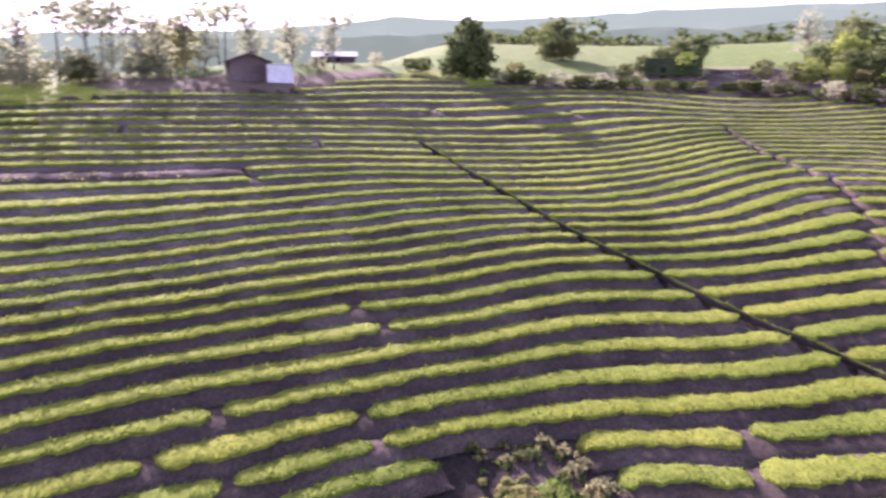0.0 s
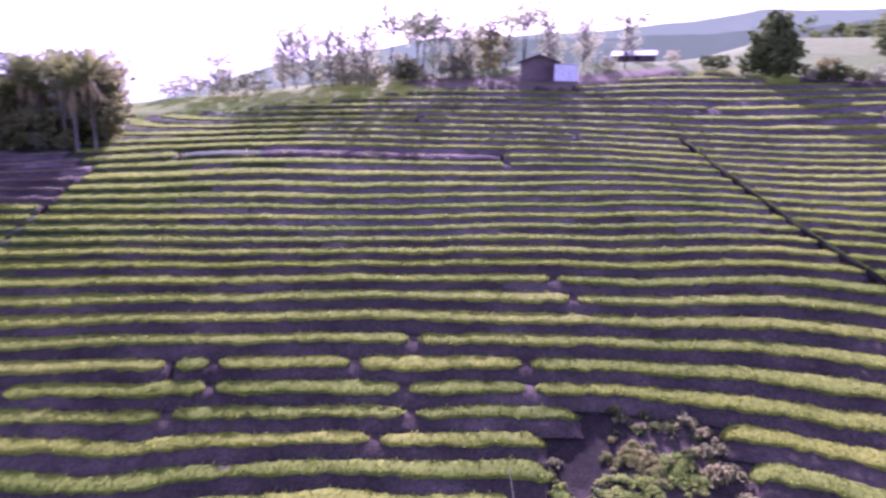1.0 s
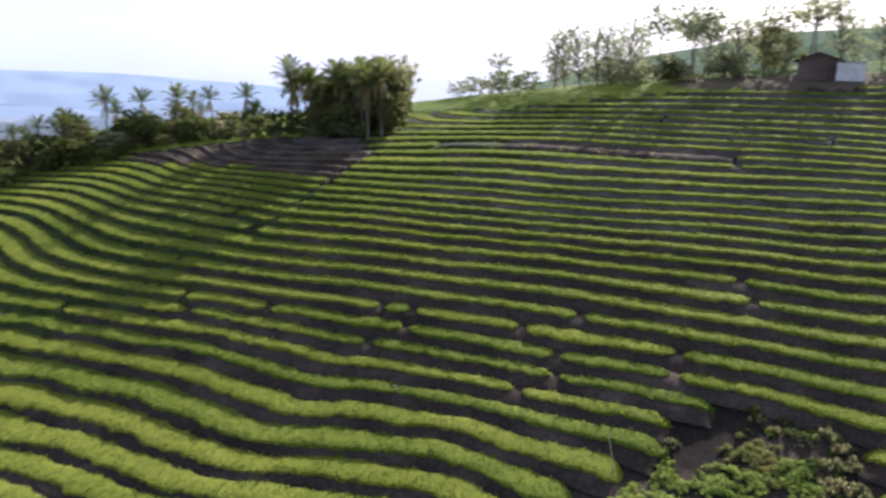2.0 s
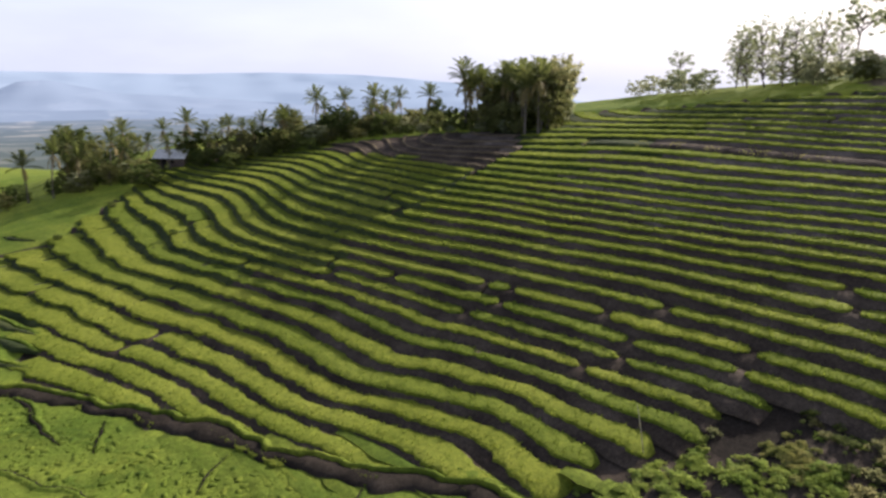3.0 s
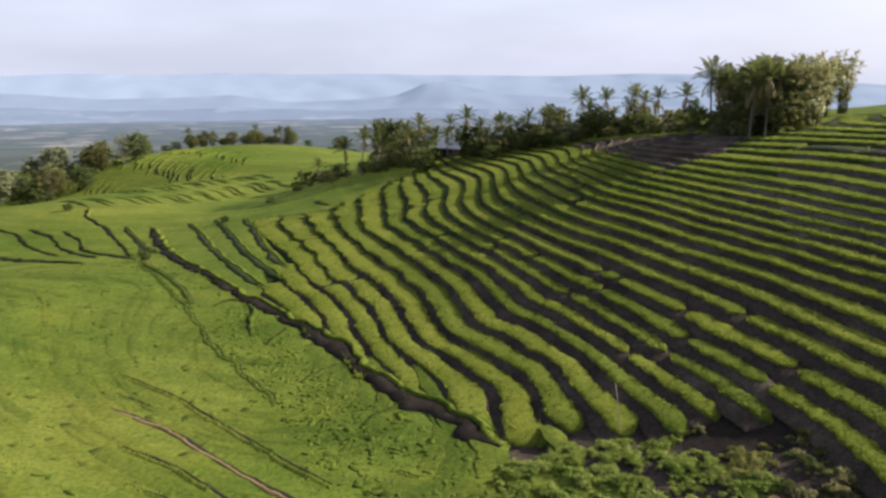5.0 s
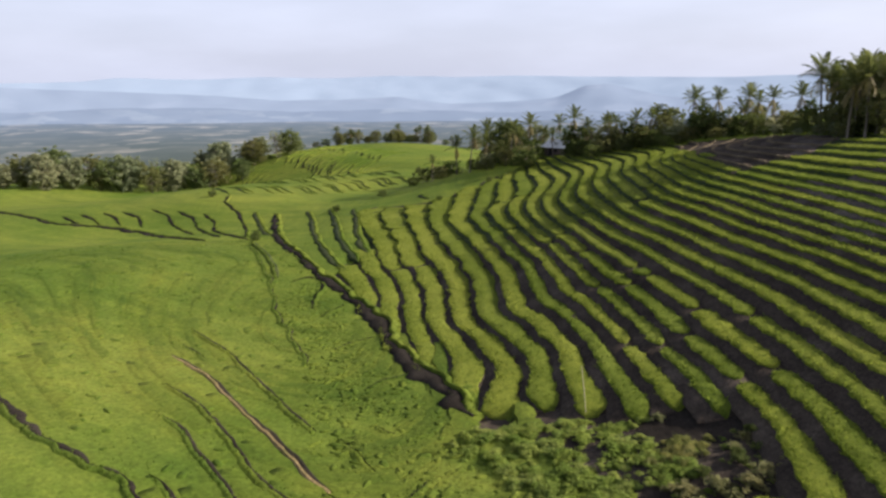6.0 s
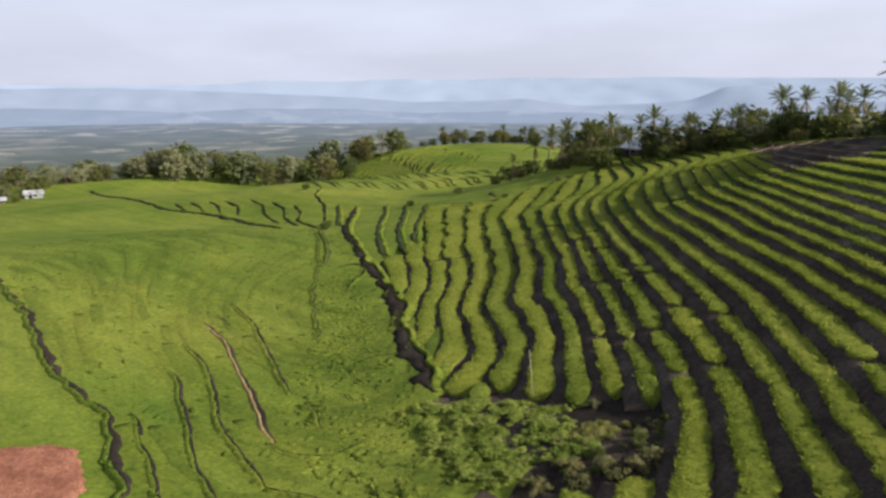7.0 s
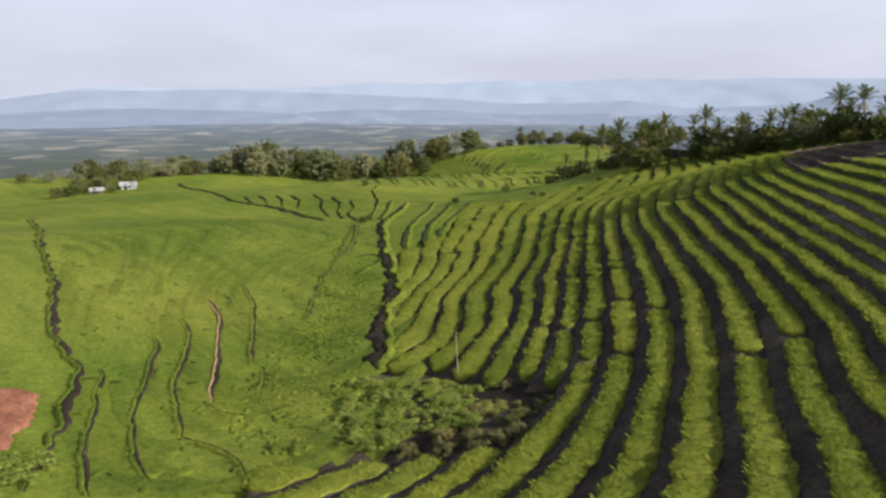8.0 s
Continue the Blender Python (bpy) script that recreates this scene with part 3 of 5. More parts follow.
# ---- terraces ----
def level_lines(field, x0, y0, step, level):
    """Chains of points along which the field takes a value."""
    f = field - level
    ny, nx = f.shape
    links = {}

    def cut(j0, i0, j1, i1):
        a, b = f[j0, i0], f[j1, i1]
        t = a / (a - b)
        return (x0 + step * (i0 + t * (i1 - i0)), y0 + step * (j0 + t * (j1 - j0)))

    where, segs = {}, []
    s = f > 0
    busy = np.argwhere((s[:-1, :-1] != s[1:, :-1]) | (s[:-1, :-1] != s[:-1, 1:]) | (s[:-1, :-1] != s[1:, 1:]))
    for j, i in busy.tolist():
        ends = []
        for key, (a, b) in (((j, i, 0), ((j, i), (j, i + 1))), ((j + 1, i, 0), ((j + 1, i), (j + 1, i + 1))), ((j, i, 1), ((j, i), (j + 1, i))), ((j, i + 1, 1), ((j, i + 1), (j + 1, i + 1)))):
            if s[a] != s[b]:
                where[key] = cut(*a, *b)
                ends.append(key)
        for k in range(0, len(ends) - 1, 2):
            segs.append((ends[k], ends[k + 1]))
    for n, (a, b) in enumerate(segs):
        links.setdefault(a, []).append(b)
        links.setdefault(b, []).append(a)
    used, chains = set(), []
    for start in sorted(links, key=lambda k: len(links[k])):
        if start in used:
            continue
        chain, at = [start], start
        used.add(start)
        while True:
            nxt = [k for k in links[at] if k not in used]
            if not nxt:
                break
            at = nxt[0]
            used.add(at)
            chain.append(at)
        if len(chain) > 3:
            chains.append(np.array([where[k] for k in chain]))
    return chains


def resampled(points, step):
    d = np.r_[0, np.cumsum(np.hypot(*np.diff(points, axis=0).T))]
    n = max(int(d[-1] / step), 2)
    s = np.linspace(0, d[-1], n + 1)
    p = np.stack([np.interp(s, d, points[:, 0]), np.interp(s, d, points[:, 1])], -1)
    for _ in range(3):
        p[1:-1] = (p[:-2] + 2 * p[1:-1] + p[2:]) / 4
    return p


def lofted(sections):
    """Faces over an array of cross-sections (n, k, 3), with both ends closed."""
    n, k, _ = sections.shape
    idx = np.arange(n * k).reshape(n, k)
    quads = np.stack([idx[:-1, :-1], idx[1:, :-1], idx[1:, 1:], idx[:-1, 1:]], -1).reshape(-1, 4).tolist()
    return quads + [tuple(idx[0].tolist()), tuple(idx[-1, ::-1].tolist())]


rng = np.random.default_rng(5)


def wobble(x, y, s, seed):
    """Cheap repeatable ripple between -1 and 1."""
    return np.sin(x * s + seed * 1.7 + 1.3 * np.sin(y * s * 0.83 + seed)) * np.sin(y * s * 1.11 + seed * 0.6 + 1.1 * np.sin(x * s * 0.71))


def blades(points, size, lean=0.35):
    """Small leaf pairs that stand on the given points: one loose triangle fan each."""
    n = len(points)
    a = rng.uniform(0, 2 * math.pi, n)
    h = size * rng.uniform(0.6, 1.4, n)
    w = size * rng.uniform(0.25, 0.5, n)
    side = np.stack([np.cos(a), np.sin(a), np.zeros(n)], -1)
    tilt = rng.normal(0, lean, (n, 2))
    tip = points + np.stack([tilt[:, 0] * h, tilt[:, 1] * h, h], -1)
    v = np.stack([points - side * w[:, None], points + side * w[:, None], tip], 1).reshape(-1, 3)
    f = np.arange(3 * n).reshape(n, 3)
    return v, f


def runs(mask):
    """First and last-plus-one index of every unbroken stretch of True."""
    edges = np.flatnonzero(np.diff(np.r_[0, mask.astype(int), 0]))
    return list(zip(edges[::2].tolist(), edges[1::2].tolist()))


def terrace_row(path, ploughed, fallow=False, planted=None):
    """One planted terrace: a bank of dark soil with strips of crop on its tread."""
    planted = np.ones(len(path), bool) if planted is None else planted
    for a, b in runs(planted):                            # a scrap of crop joins the next strip
        end = b
        while b - a < 9 and end < len(planted) and not planted[end]:
            planted[end] = True
            end += 1
    x, y = path[:, 0], path[:, 1]
    e = 0.4
    gx, gy = (row_number(x + e, y) - row_number(x - e, y)) / (2 * e), (row_number(x, y + e) - row_number(x, y - e)) / (2 * e)
    g = np.hypot(gx, gy)
    for _ in range(6):
        for v in (gx, gy):
            v[1:-1] = (v[:-2] + 2 * v[1:-1] + v[2:]) / 4
    ux, uy = -gx / np.hypot(gx, gy), -gy / np.hypot(gx, gy)
    wide = np.where(row_number(x, y) > 15, 8.0, 4.6)
    pitch = np.clip(1 / np.maximum(g, 0.05), 1.3, wide)
    for _ in range(8):
        pitch[1:-1] = (pitch[:-2] + 2 * pitch[1:-1] + pitch[2:]) / 4
    z0 = land(x, y)
    rise = np.clip(land(x + ux * pitch / 2, y + uy * pitch / 2) - land(x - ux * pitch / 2, y - uy * pitch / 2), 0.12, 1.2)
    s = np.r_[0, np.cumsum(np.hypot(np.diff(x), np.diff(y)))]
    # the bare riser is broad on the upper slope, narrow towards the hollow and the west
    bare = 0.34 + 0.05 * smooth(6.0, 10.0, row_number(x, y)) - 0.10 * smooth(17.0, 21.0, row_number(x, y)) - 0.16 * smooth(-24, -46, x) + 0.10 * inside(SHADED_ROWS, x, y)
    bare = np.clip(bare - 0.01 + rng.uniform(-0.05, 0.05) + 0.05 * wobble(x, y, 0.35, 2.0), 0.09, 0.5)
    front = np.maximum(-0.5 + bare, 0.46 - np.where(row_number(x, y) < 12, 2.7, 3.4 + 4 * smooth(-15, -40, x)) / pitch)
    ragged = 0.055 * wobble(x, y, 2.1, 7.0) + 0.045 * wobble(x, y, 4.7, 9.0)
    front = front + ragged
    bare = 0.5 + front
    inner = np.zeros_like(s)                              # distance to the nearest end of the planted stretch
    for a, b in runs(planted):
        inner[a:b] = np.minimum(s[a:b] - s[a], s[b - 1] - s[a:b])
    point = rng.uniform(0.5, 1.3)
    ends = 1 - np.clip(inner / point, 0, 1)
    taper = np.clip(inner / 0.5, 0.0, 1.0) ** 0.5
    tip = (1 - np.clip(np.minimum(s, s[-1] - s) / 1.3, 0, 1)) * (line_distance(WEEDS + WEEDS[:1], x, y) < 3)
    thing = new("terrace_row")
    thing.location = (float(x[len(x) // 2]), float(y[len(x) // 2]), float(z0[len(x) // 2]))
    base = np.array(thing.location)

    tread = 0.30                                          # the treads slope outwards

    def section(us, zs, rough, seed):
        out = []
        for u, z in zip(us, zs):
            d = u * pitch
            px, py = x + ux * d, y + uy * d
            out.append(np.stack([px + rough * wobble(px, py, 2.9, seed) * 0.6, py + rough * wobble(py, px, 2.7, seed + 2) * 0.6,
                                 z0 + z + tread * rise * u + rough * wobble(px, py, 2.3, seed + 5)], -1))
        return np.stack(out, 1) - base

    one = np.ones_like(x)
    slump = 0.62 * rise * tip ** 1.5
    droop = 0.14 * rise * ends + slump                    # the bank slumps at its ends
    weedy = (x[:-1] + 5 * wobble(x[:-1], y[:-1], 0.3, 6.0) < -44) & (not ploughed)
    dusty = (row_number(x[:-1], y[:-1]) + 2 * wobble(x[:-1], y[:-1], 0.25, 3.0) < 6) & ~weedy & (y[:-1] > 40) & (not fallow)
    slots = np.r_[np.repeat(np.where(weedy, 1, np.where(dusty, 2, 0)), 6), 0, 0]
    bank = section([-0.60 * one, -0.53 * one, -0.5 + bare * 0.45, front, 0.1 * one, 0.47 * one, 0.52 * one],
                   [-0.95 * rise, -0.62 * rise - 0.5 * slump, -0.32 * rise - droop, -0.05 * rise - droop, -droop, 0.02 * rise - droop, -0.3 * rise - droop], 0.05, 1.0)
    under("bank", mesh_of("bank", bank.reshape(-1, 3), lofted(bank), soil_mat, verge_mat, dusty_mat, slots=slots), thing, "dark weedy riser" if (slots == 1).mean() > 0.5 else "dark bare soil riser")
    if fallow:
        n = int(s[-1] * 9)
        i = rng.integers(0, len(x), n)
        i = i[wobble(x[i], y[i], 0.8, 5.0) > 0.1]
        v, f = blades(bank[i, rng.integers(2, 6, len(i))] + rng.normal(0, 0.12, (len(i), 3)) * np.array([1, 1, 0.1]), 0.22, 0.7)
        tagged(under("weed_patch", mesh_of("fallow_weeds", v, f.tolist(), straw_mat), thing), "scattered pale weeds", kind="stuff")
        return tagged(thing, "bare fallow terrace of dusty dark soil", "terrace", "fallow terraces")
    if ploughed:
        thick = 0.10 * taper
        crop = section([front - 0.05, front - 0.06, front - 0.02, front + 0.05, front + 0.09],
                       [-0.2 * rise, -0.08 * rise + thick, thick, thick * 0.8, -0.1 * rise], 0.04, 3.0)
        under("stubble", mesh_of("stubble", crop.reshape(-1, 3), lofted(crop), dry_mat), thing, "pale dry stubble along the edge")
        return tagged(thing, "ploughed bare terrace of dark soil with dry edge", "terrace", "ploughed terraces")
    front = front + 0.26 * ends ** 2                      # rounded ends
    thick = (0.10 + 0.03 * wobble(x, y, 0.5, 4.0)) * taper
    hang = 1 + 0.6 * smooth(11, 6, row_number(x, y)) + 0.35 * wobble(x, y, 1.6, 21.0) - 0.5 * ends   # how far the plants trail over the bank
    flat = smooth(-28, -50, x)                            # flat lawn-like strips in the west
    thick, hang = thick * (1 - 0.45 * flat), hang * (1 - 0.6 * flat)
    back = 0.44 + 0.04 * flat + 0.05 * wobble(x, y, 0.45, 14.0) + 0.05 * wobble(x, y, 1.9, 12.0) + 0.03 * wobble(x, y, 5.1, 13.0) - 0.22 * ends ** 2
    crop = section([front - 0.05, front - 0.055, front - 0.035, front - 0.005, front + 0.3 * (back - front), front + 0.6 * (back - front), back - 0.025, back, back + 0.01],
                   [-0.34 * rise - slump, -0.16 * rise * hang - slump, -0.04 * rise * hang + 0.75 * thick - slump, -0.02 * rise + thick - slump, thick - slump, thick * 1.04 - slump, thick - slump,
                    0.02 * rise + 0.6 * thick - slump, -0.1 * rise - slump], 0.04, 3.0)
    # leaf tips along the edges and over the top
    near = np.hypot(x.mean() - 8, y.mean() - 38)
    per = 95 if near < 45 else 30 if near < 80 else 10
    for a, b in runs(planted):
        if b - a < 4:
            continue
        strip = crop[a:b]
        v, f = strip.reshape(-1, 3), lofted(strip)
        n = int((s[b - 1] - s[a]) * per)
        i, t = rng.integers(0, b - a - 1, n), rng.uniform(0, 1, (n, 1))
        k = np.where(rng.uniform(0, 1, n) < 0.5, rng.integers(1, 4, n), rng.integers(3, 7, n))
        at = strip[i, k] * (1 - t) + strip[i + 1, k] * t + (strip[i, np.minimum(k + 1, 7)] - strip[i, k]) * rng.uniform(0, 1, (n, 1))
        bv, bf = blades(at - np.array([0, 0, 0.03]), 0.15 if near < 45 else 0.19, 0.7)
        under("crop", mesh_of("crop", np.r_[v, bv], f + (bf + len(v)).tolist(), crop_mat), thing)
    return tagged(thing, "strip of young green crop on a dark soil terrace", "terrace", "planted terraces")


def build_terraces():
    step = 0.7
    xs, ys = np.arange(-116, 98, step), np.arange(-60, 140, step)
    X, Y = np.meshgrid(xs, ys)
    field = row_number(X, Y)
    for level in range(int(field.min()), 27):
        for chain in level_lines(field, xs[0], ys[0], step, level + 0.15):
            if len(chain) < 6:
                continue
            p = resampled(chain, 0.36)
            x, y = p[:, 0], p[:, 1]
            keep = (inside(TERRACES, x, y) | inside(UPPER_PLOT, x, y)) & ~inside(WEEDS, x, y)
            keep &= line_distance(DITCH, x, y) > 0.15
            keep &= line_distance(SIDE_PATH, x, y) > 0.16
            planted = line_distance(FOOT_PATH, x, y) > np.where((y > 18) | (wobble(x, y, 0.45, 2.0) > 0.15), 0.14, -1)
            for bx, by, half in BREAKS:
                away = np.hypot(x - bx, y - by)
                near = int(away.argmin())
                if away[near] < 1.5 and round(float(row_number(bx, by))) == level:
                    planted &= np.hypot(x - x[near], y - y[near]) > half * 0.22 + 0.05
            dry = inside(PLOUGHED, x, y) | inside(UPPER_PLOT, x, y)
            fallow = (level == BARE_ROW) & (x > -52) & (x < -20) & (y > 45)
            kind = np.where(keep, np.where(fallow, 3, np.where(dry, 2, 1)), 0)
            at = 0
            while at < len(p):
                end = at
                # now and then a strip ends and the next begins
                limit = at + int(rng.uniform(120, 700))
                while end < len(p) and kind[end] == kind[at] and end < limit:
                    end += 1
                if kind[at] and end - at > 7:
                    q = p[at:end]
                    whole = planted[at:end].copy()
                    if end == limit:
                        whole[-1] = False
                    terrace_row(q, kind[at] == 2, kind[at] == 3, whole)
                at = end


build_terraces()


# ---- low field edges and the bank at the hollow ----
def field_edge(path, width=0.3, height=0.13, lip=0.14, name="field_edge", label="low dark earth step with a grassy lip", category="field edge", group="field edges", wild=0.08, ragged=0.25, bare=False, face_mat=shaded_soil_mat):
    """A narrow step in a field: a dark face on its lower side and a grassy lip above it."""
    p = resampled(np.array(path, float), 0.4)
    for _ in range(10):
        p[1:-1] = (p[:-2] + 2 * p[1:-1] + p[2:]) / 4
    x, y = p[:, 0].copy(), p[:, 1].copy()
    x += wild * (wobble(x, y, 0.8, 3.0) + 0.4 * wobble(x, y, 2.3, 6.0))
    y += wild * (wobble(y, x, 0.7, 8.0) + 0.4 * wobble(y, x, 2.1, 2.0))
    tx, ty = np.gradient(x), np.gradient(y)
    n = np.hypot(tx, ty)
    nx, ny = -ty / n, tx / n
    drop = land(x + nx, y + ny) - land(x - nx, y - ny)
    flip = np.where(drop.mean() < 0, -1.0, 1.0)
    nx, ny = nx * flip, ny * flip                      # towards the upper side
    s = np.r_[0, np.cumsum(np.hypot(np.diff(x), np.diff(y)))]
    taper = np.clip(np.minimum(s, s[-1] - s) / 3.0, 0.1, 1)
    w = width * taper * np.clip(1 + ragged * (1.2 * wobble(x, y, 0.4, 1.0) + 0.8 * wobble(x, y, 1.3, 3.0)), 0.3, 1.9)
    h = height * taper * (1 + 0.25 * wobble(x, y, 0.7, 5.0))
    z0 = land(x, y)
    thing = new(name)
    thing.location = (float(x.mean()), float(y.mean()), float(z0.mean()))
    base = np.array(thing.location)

    def section(ds, zs, seed):
        return np.stack([np.stack([x + nx * d, y + ny * d, z0 + z + 0.015 * wobble(x + d, y, 2.0, seed)], -1) for d, z in zip(ds, zs)], 1) - base

    # the dark face colour holds the shade below the lip
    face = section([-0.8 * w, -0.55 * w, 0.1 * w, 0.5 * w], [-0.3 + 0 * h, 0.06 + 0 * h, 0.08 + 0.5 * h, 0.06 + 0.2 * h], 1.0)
    under("face", mesh_of("edge_face", face.reshape(-1, 3), lofted(face), face_mat), thing, "earth face darkened in place of shade")
    edge = 0.34 * w + 0.05 * wobble(x, y, 3.1, 2.0)
    top = section([edge + 0.04, edge, edge + 0.7 * lip, edge + 2.2 * lip, edge + 6 * lip], [0 * h - 0.1, 0.7 * h, h + 0.04, 0.65 * h + 0.05, -0.15 + 0 * h], 4.0)
    n = int(s[-1] * 8)
    i = rng.integers(0, len(x) - 1, n)
    at = top[i, rng.integers(1, 4, n)] + rng.normal(0, 0.10, (n, 3)) * np.array([1, 1, 0.2])
    bv, bf = blades(at, 0.15)
    v = top.reshape(-1, 3)
    if bare:
        under("lip", mesh_of("edge_lip", v, lofted(top), lip_mat), thing, "dry reddish earth lip")
    else:
        under("lip", mesh_of("edge_lip", np.r_[v, bv], lofted(top) + (bf + len(v)).tolist(), grass_mat), thing, "grassy lip")
    return tagged(thing, label, category, group)


# the tall bank below the terraces
BANK = [(-78.7, -66.2), (-70, -58.4), (-54.4, -45.8), (-43.8, -34.9), (-39.7, -29.4), (-34.3, -22.8), (-30.7, -17.8), (-27.5, -13), (-22, -6), (-17, 0), (-12.6, 3), (-8, 8.5), (-4, 13.6), (0.8, 18.5)]
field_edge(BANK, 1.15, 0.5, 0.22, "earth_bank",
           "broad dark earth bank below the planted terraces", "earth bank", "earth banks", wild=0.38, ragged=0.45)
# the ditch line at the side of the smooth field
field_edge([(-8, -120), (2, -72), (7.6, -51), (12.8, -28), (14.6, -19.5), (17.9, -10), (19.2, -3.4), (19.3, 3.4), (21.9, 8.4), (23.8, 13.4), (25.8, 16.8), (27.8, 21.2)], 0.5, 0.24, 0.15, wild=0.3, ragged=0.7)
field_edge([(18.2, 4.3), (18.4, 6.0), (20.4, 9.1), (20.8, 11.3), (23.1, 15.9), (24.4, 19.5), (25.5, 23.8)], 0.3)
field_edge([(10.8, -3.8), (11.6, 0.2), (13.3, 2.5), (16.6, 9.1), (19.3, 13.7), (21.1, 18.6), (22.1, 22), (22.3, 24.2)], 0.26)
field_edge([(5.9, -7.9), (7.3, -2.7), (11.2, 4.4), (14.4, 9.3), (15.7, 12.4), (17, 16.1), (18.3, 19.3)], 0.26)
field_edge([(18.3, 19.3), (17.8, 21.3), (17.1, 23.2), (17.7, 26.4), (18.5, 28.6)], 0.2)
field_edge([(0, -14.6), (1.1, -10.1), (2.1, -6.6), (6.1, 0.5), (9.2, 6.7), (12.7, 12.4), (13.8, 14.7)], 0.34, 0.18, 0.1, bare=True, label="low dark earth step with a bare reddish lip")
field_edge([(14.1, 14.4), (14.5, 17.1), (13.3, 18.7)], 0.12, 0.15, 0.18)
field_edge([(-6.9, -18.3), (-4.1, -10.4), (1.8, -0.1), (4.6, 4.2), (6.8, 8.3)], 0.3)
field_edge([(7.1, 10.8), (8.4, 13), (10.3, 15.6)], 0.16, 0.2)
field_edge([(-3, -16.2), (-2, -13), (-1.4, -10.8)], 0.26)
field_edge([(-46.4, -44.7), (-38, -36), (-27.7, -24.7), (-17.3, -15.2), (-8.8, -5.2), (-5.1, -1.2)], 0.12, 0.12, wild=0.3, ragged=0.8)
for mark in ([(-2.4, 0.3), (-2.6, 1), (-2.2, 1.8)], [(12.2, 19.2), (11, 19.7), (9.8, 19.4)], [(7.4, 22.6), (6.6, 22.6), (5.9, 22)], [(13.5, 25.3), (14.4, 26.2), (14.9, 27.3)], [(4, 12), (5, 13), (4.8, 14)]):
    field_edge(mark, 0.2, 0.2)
# weedy edge beside the ditch that crosses the terraces
field_edge([(x - 0.04, y - 0.04) for x, y in DITCH], 0.2, 0.26, 0.07, "ditch_edge", "narrow pale grassy edge beside a ditch", "field edge", "ditch edges", wild=0.05, ragged=0.5)
# the broken step in the southern field and the hooked steps that run into it
field_edge([(-76, -192), (-71, -172), (-62, -140), (-57, -114), (-60.4, -99.3), (-59, -86), (-52, -68), (-45, -54)], 0.85, 0.3, wild=0.4, ragged=0.6)
for hook in ([(-63, -119), (-61, -113), (-58.7, -107)], [(-66, -117), (-64, -109), (-60.4, -102)], [(-69, -112), (-67, -105), (-62.5, -98)], [(-71, -107.5), (-69, -99), (-62.5, -91)], [(-75, -102), (-72, -93), (-66, -85), (-58, -70)],
             [(-75, -93), (-71.5, -84), (-65, -76.5), (-53, -58)], [(-75, -84.5), (-70, -76), (-62.5, -69), (-49, -47.5)], [(-91, -90.8), (-84, -86), (-77, -75), (-63.5, -60.9), (-51.6, -50.5)]):
    field_edge(hook, 0.6, 0.22, wild=0.15, ragged=0.5)
# long weedy steps that run up the western meadow
for path in ([(-78.9, -72.5), (-73.5, -66.8), (-64.5, -57.9), (-56.6, -50.1), (-55, -47.6)],
             [(-80.9, -58.4), (-70.8, -49.5), (-58.1, -39.8), (-47.9, -31.2), (-40.9, -24.4), (-37.4, -20.5), (-34.9, -17.2)],
             [(-83.3, -53.9), (-67.5, -41.3), (-52, -29.7), (-44.2, -22.7), (-38.8, -17.3)],
             [(-80.5, -45.6), (-69.3, -37.4), (-56.1, -28.9), (-47.8, -22.6), (-43.1, -18.6)],
             [(-88, -33), (-84, -30), (-81, -27)]):
    field_edge(path, 0.85, 0.3, 0.2, label="dark weedy step across a green meadow", group="meadow steps", wild=0.16, ragged=0.35, face_mat=verge_mat)
field_edge([(-47.5, -45.4), (-42.3, -39), (-36.9, -32.5), (-31.8, -26.9), (-28.2, -23.9)], 0.5, 0.25, label="dark weedy step across a green meadow", group="meadow steps", face_mat=verge_mat)
# broken little steps in the corner between bank and field
for path in ([(-29.8, -17.6), (-27.2, -15.6), (-23.3, -14.2), (-19.7, -11.6)], [(-29.8, -17.6), (-31, -20), (-28, -21)], [(-22.7, -9.2), (-19.8, -9), (-17.7, -9)], [(-14, 0.5), (-12, -1.2), (-9.5, -1.6)], [(-6, 9), (-4, 7.4), (-2, 7.2)]):
    field_edge(path, 0.36, 0.2, wild=0.2)


# far terraces on the next ridge: short dark steps
def far_steps(x0, y0, x1, y1, n, length, turn, seed):
    r = np.random.default_rng(seed)
    for k in range(n):
        u = (k + 0.5) / n
        x, y = x0 + (x1 - x0) * u + r.normal(0, 1.0), y0 + (y1 - y0) * u + r.normal(0, 1.0)
        a = turn + r.normal(0, 0.12)
        half = length * r.uniform(0.6, 1.15)
        path = [(x + math.cos(a + b) * d, y + math.sin(a + b) * d) for d, b in ((-half, 0.25), (-half * 0.4, 0.1), (half * 0.3, -0.1), (half, -0.3))]
        field_edge(path, 0.7, 0.35, wild=0.2)


for k in range(19):
    u = k / 18
    ex = np.interp(u, [0, 0.16, 0.33, 0.5, 0.66, 0.83, 1], [-92, -98, -104, -114, -124, -134, -140])
    ey = np.interp(u, [0, 0.16, 0.33, 0.5, 0.66, 0.83, 1], [-92, -83, -75, -72, -70, -66, -62]) + 1.5 * math.sin(k * 2.3)
    for ox, oy in ((0, 0), (-19 - 4 * u, -17)):
        sx, sy = ex - 8 - 5 * u + ox, ey - 15 + oy
        if ey + oy > -100:
            field_edge([(sx, sy), (sx + 1.5, sy + 5), (ex + ox - 2.5, ey + oy - 4), (ex + ox, ey + oy)], 0.5, 0.25, wild=0.15, ragged=0.4, face_mat=verge_mat)
far_steps(-178, -104, -214, -178, 26, 14, radians(190), 6)
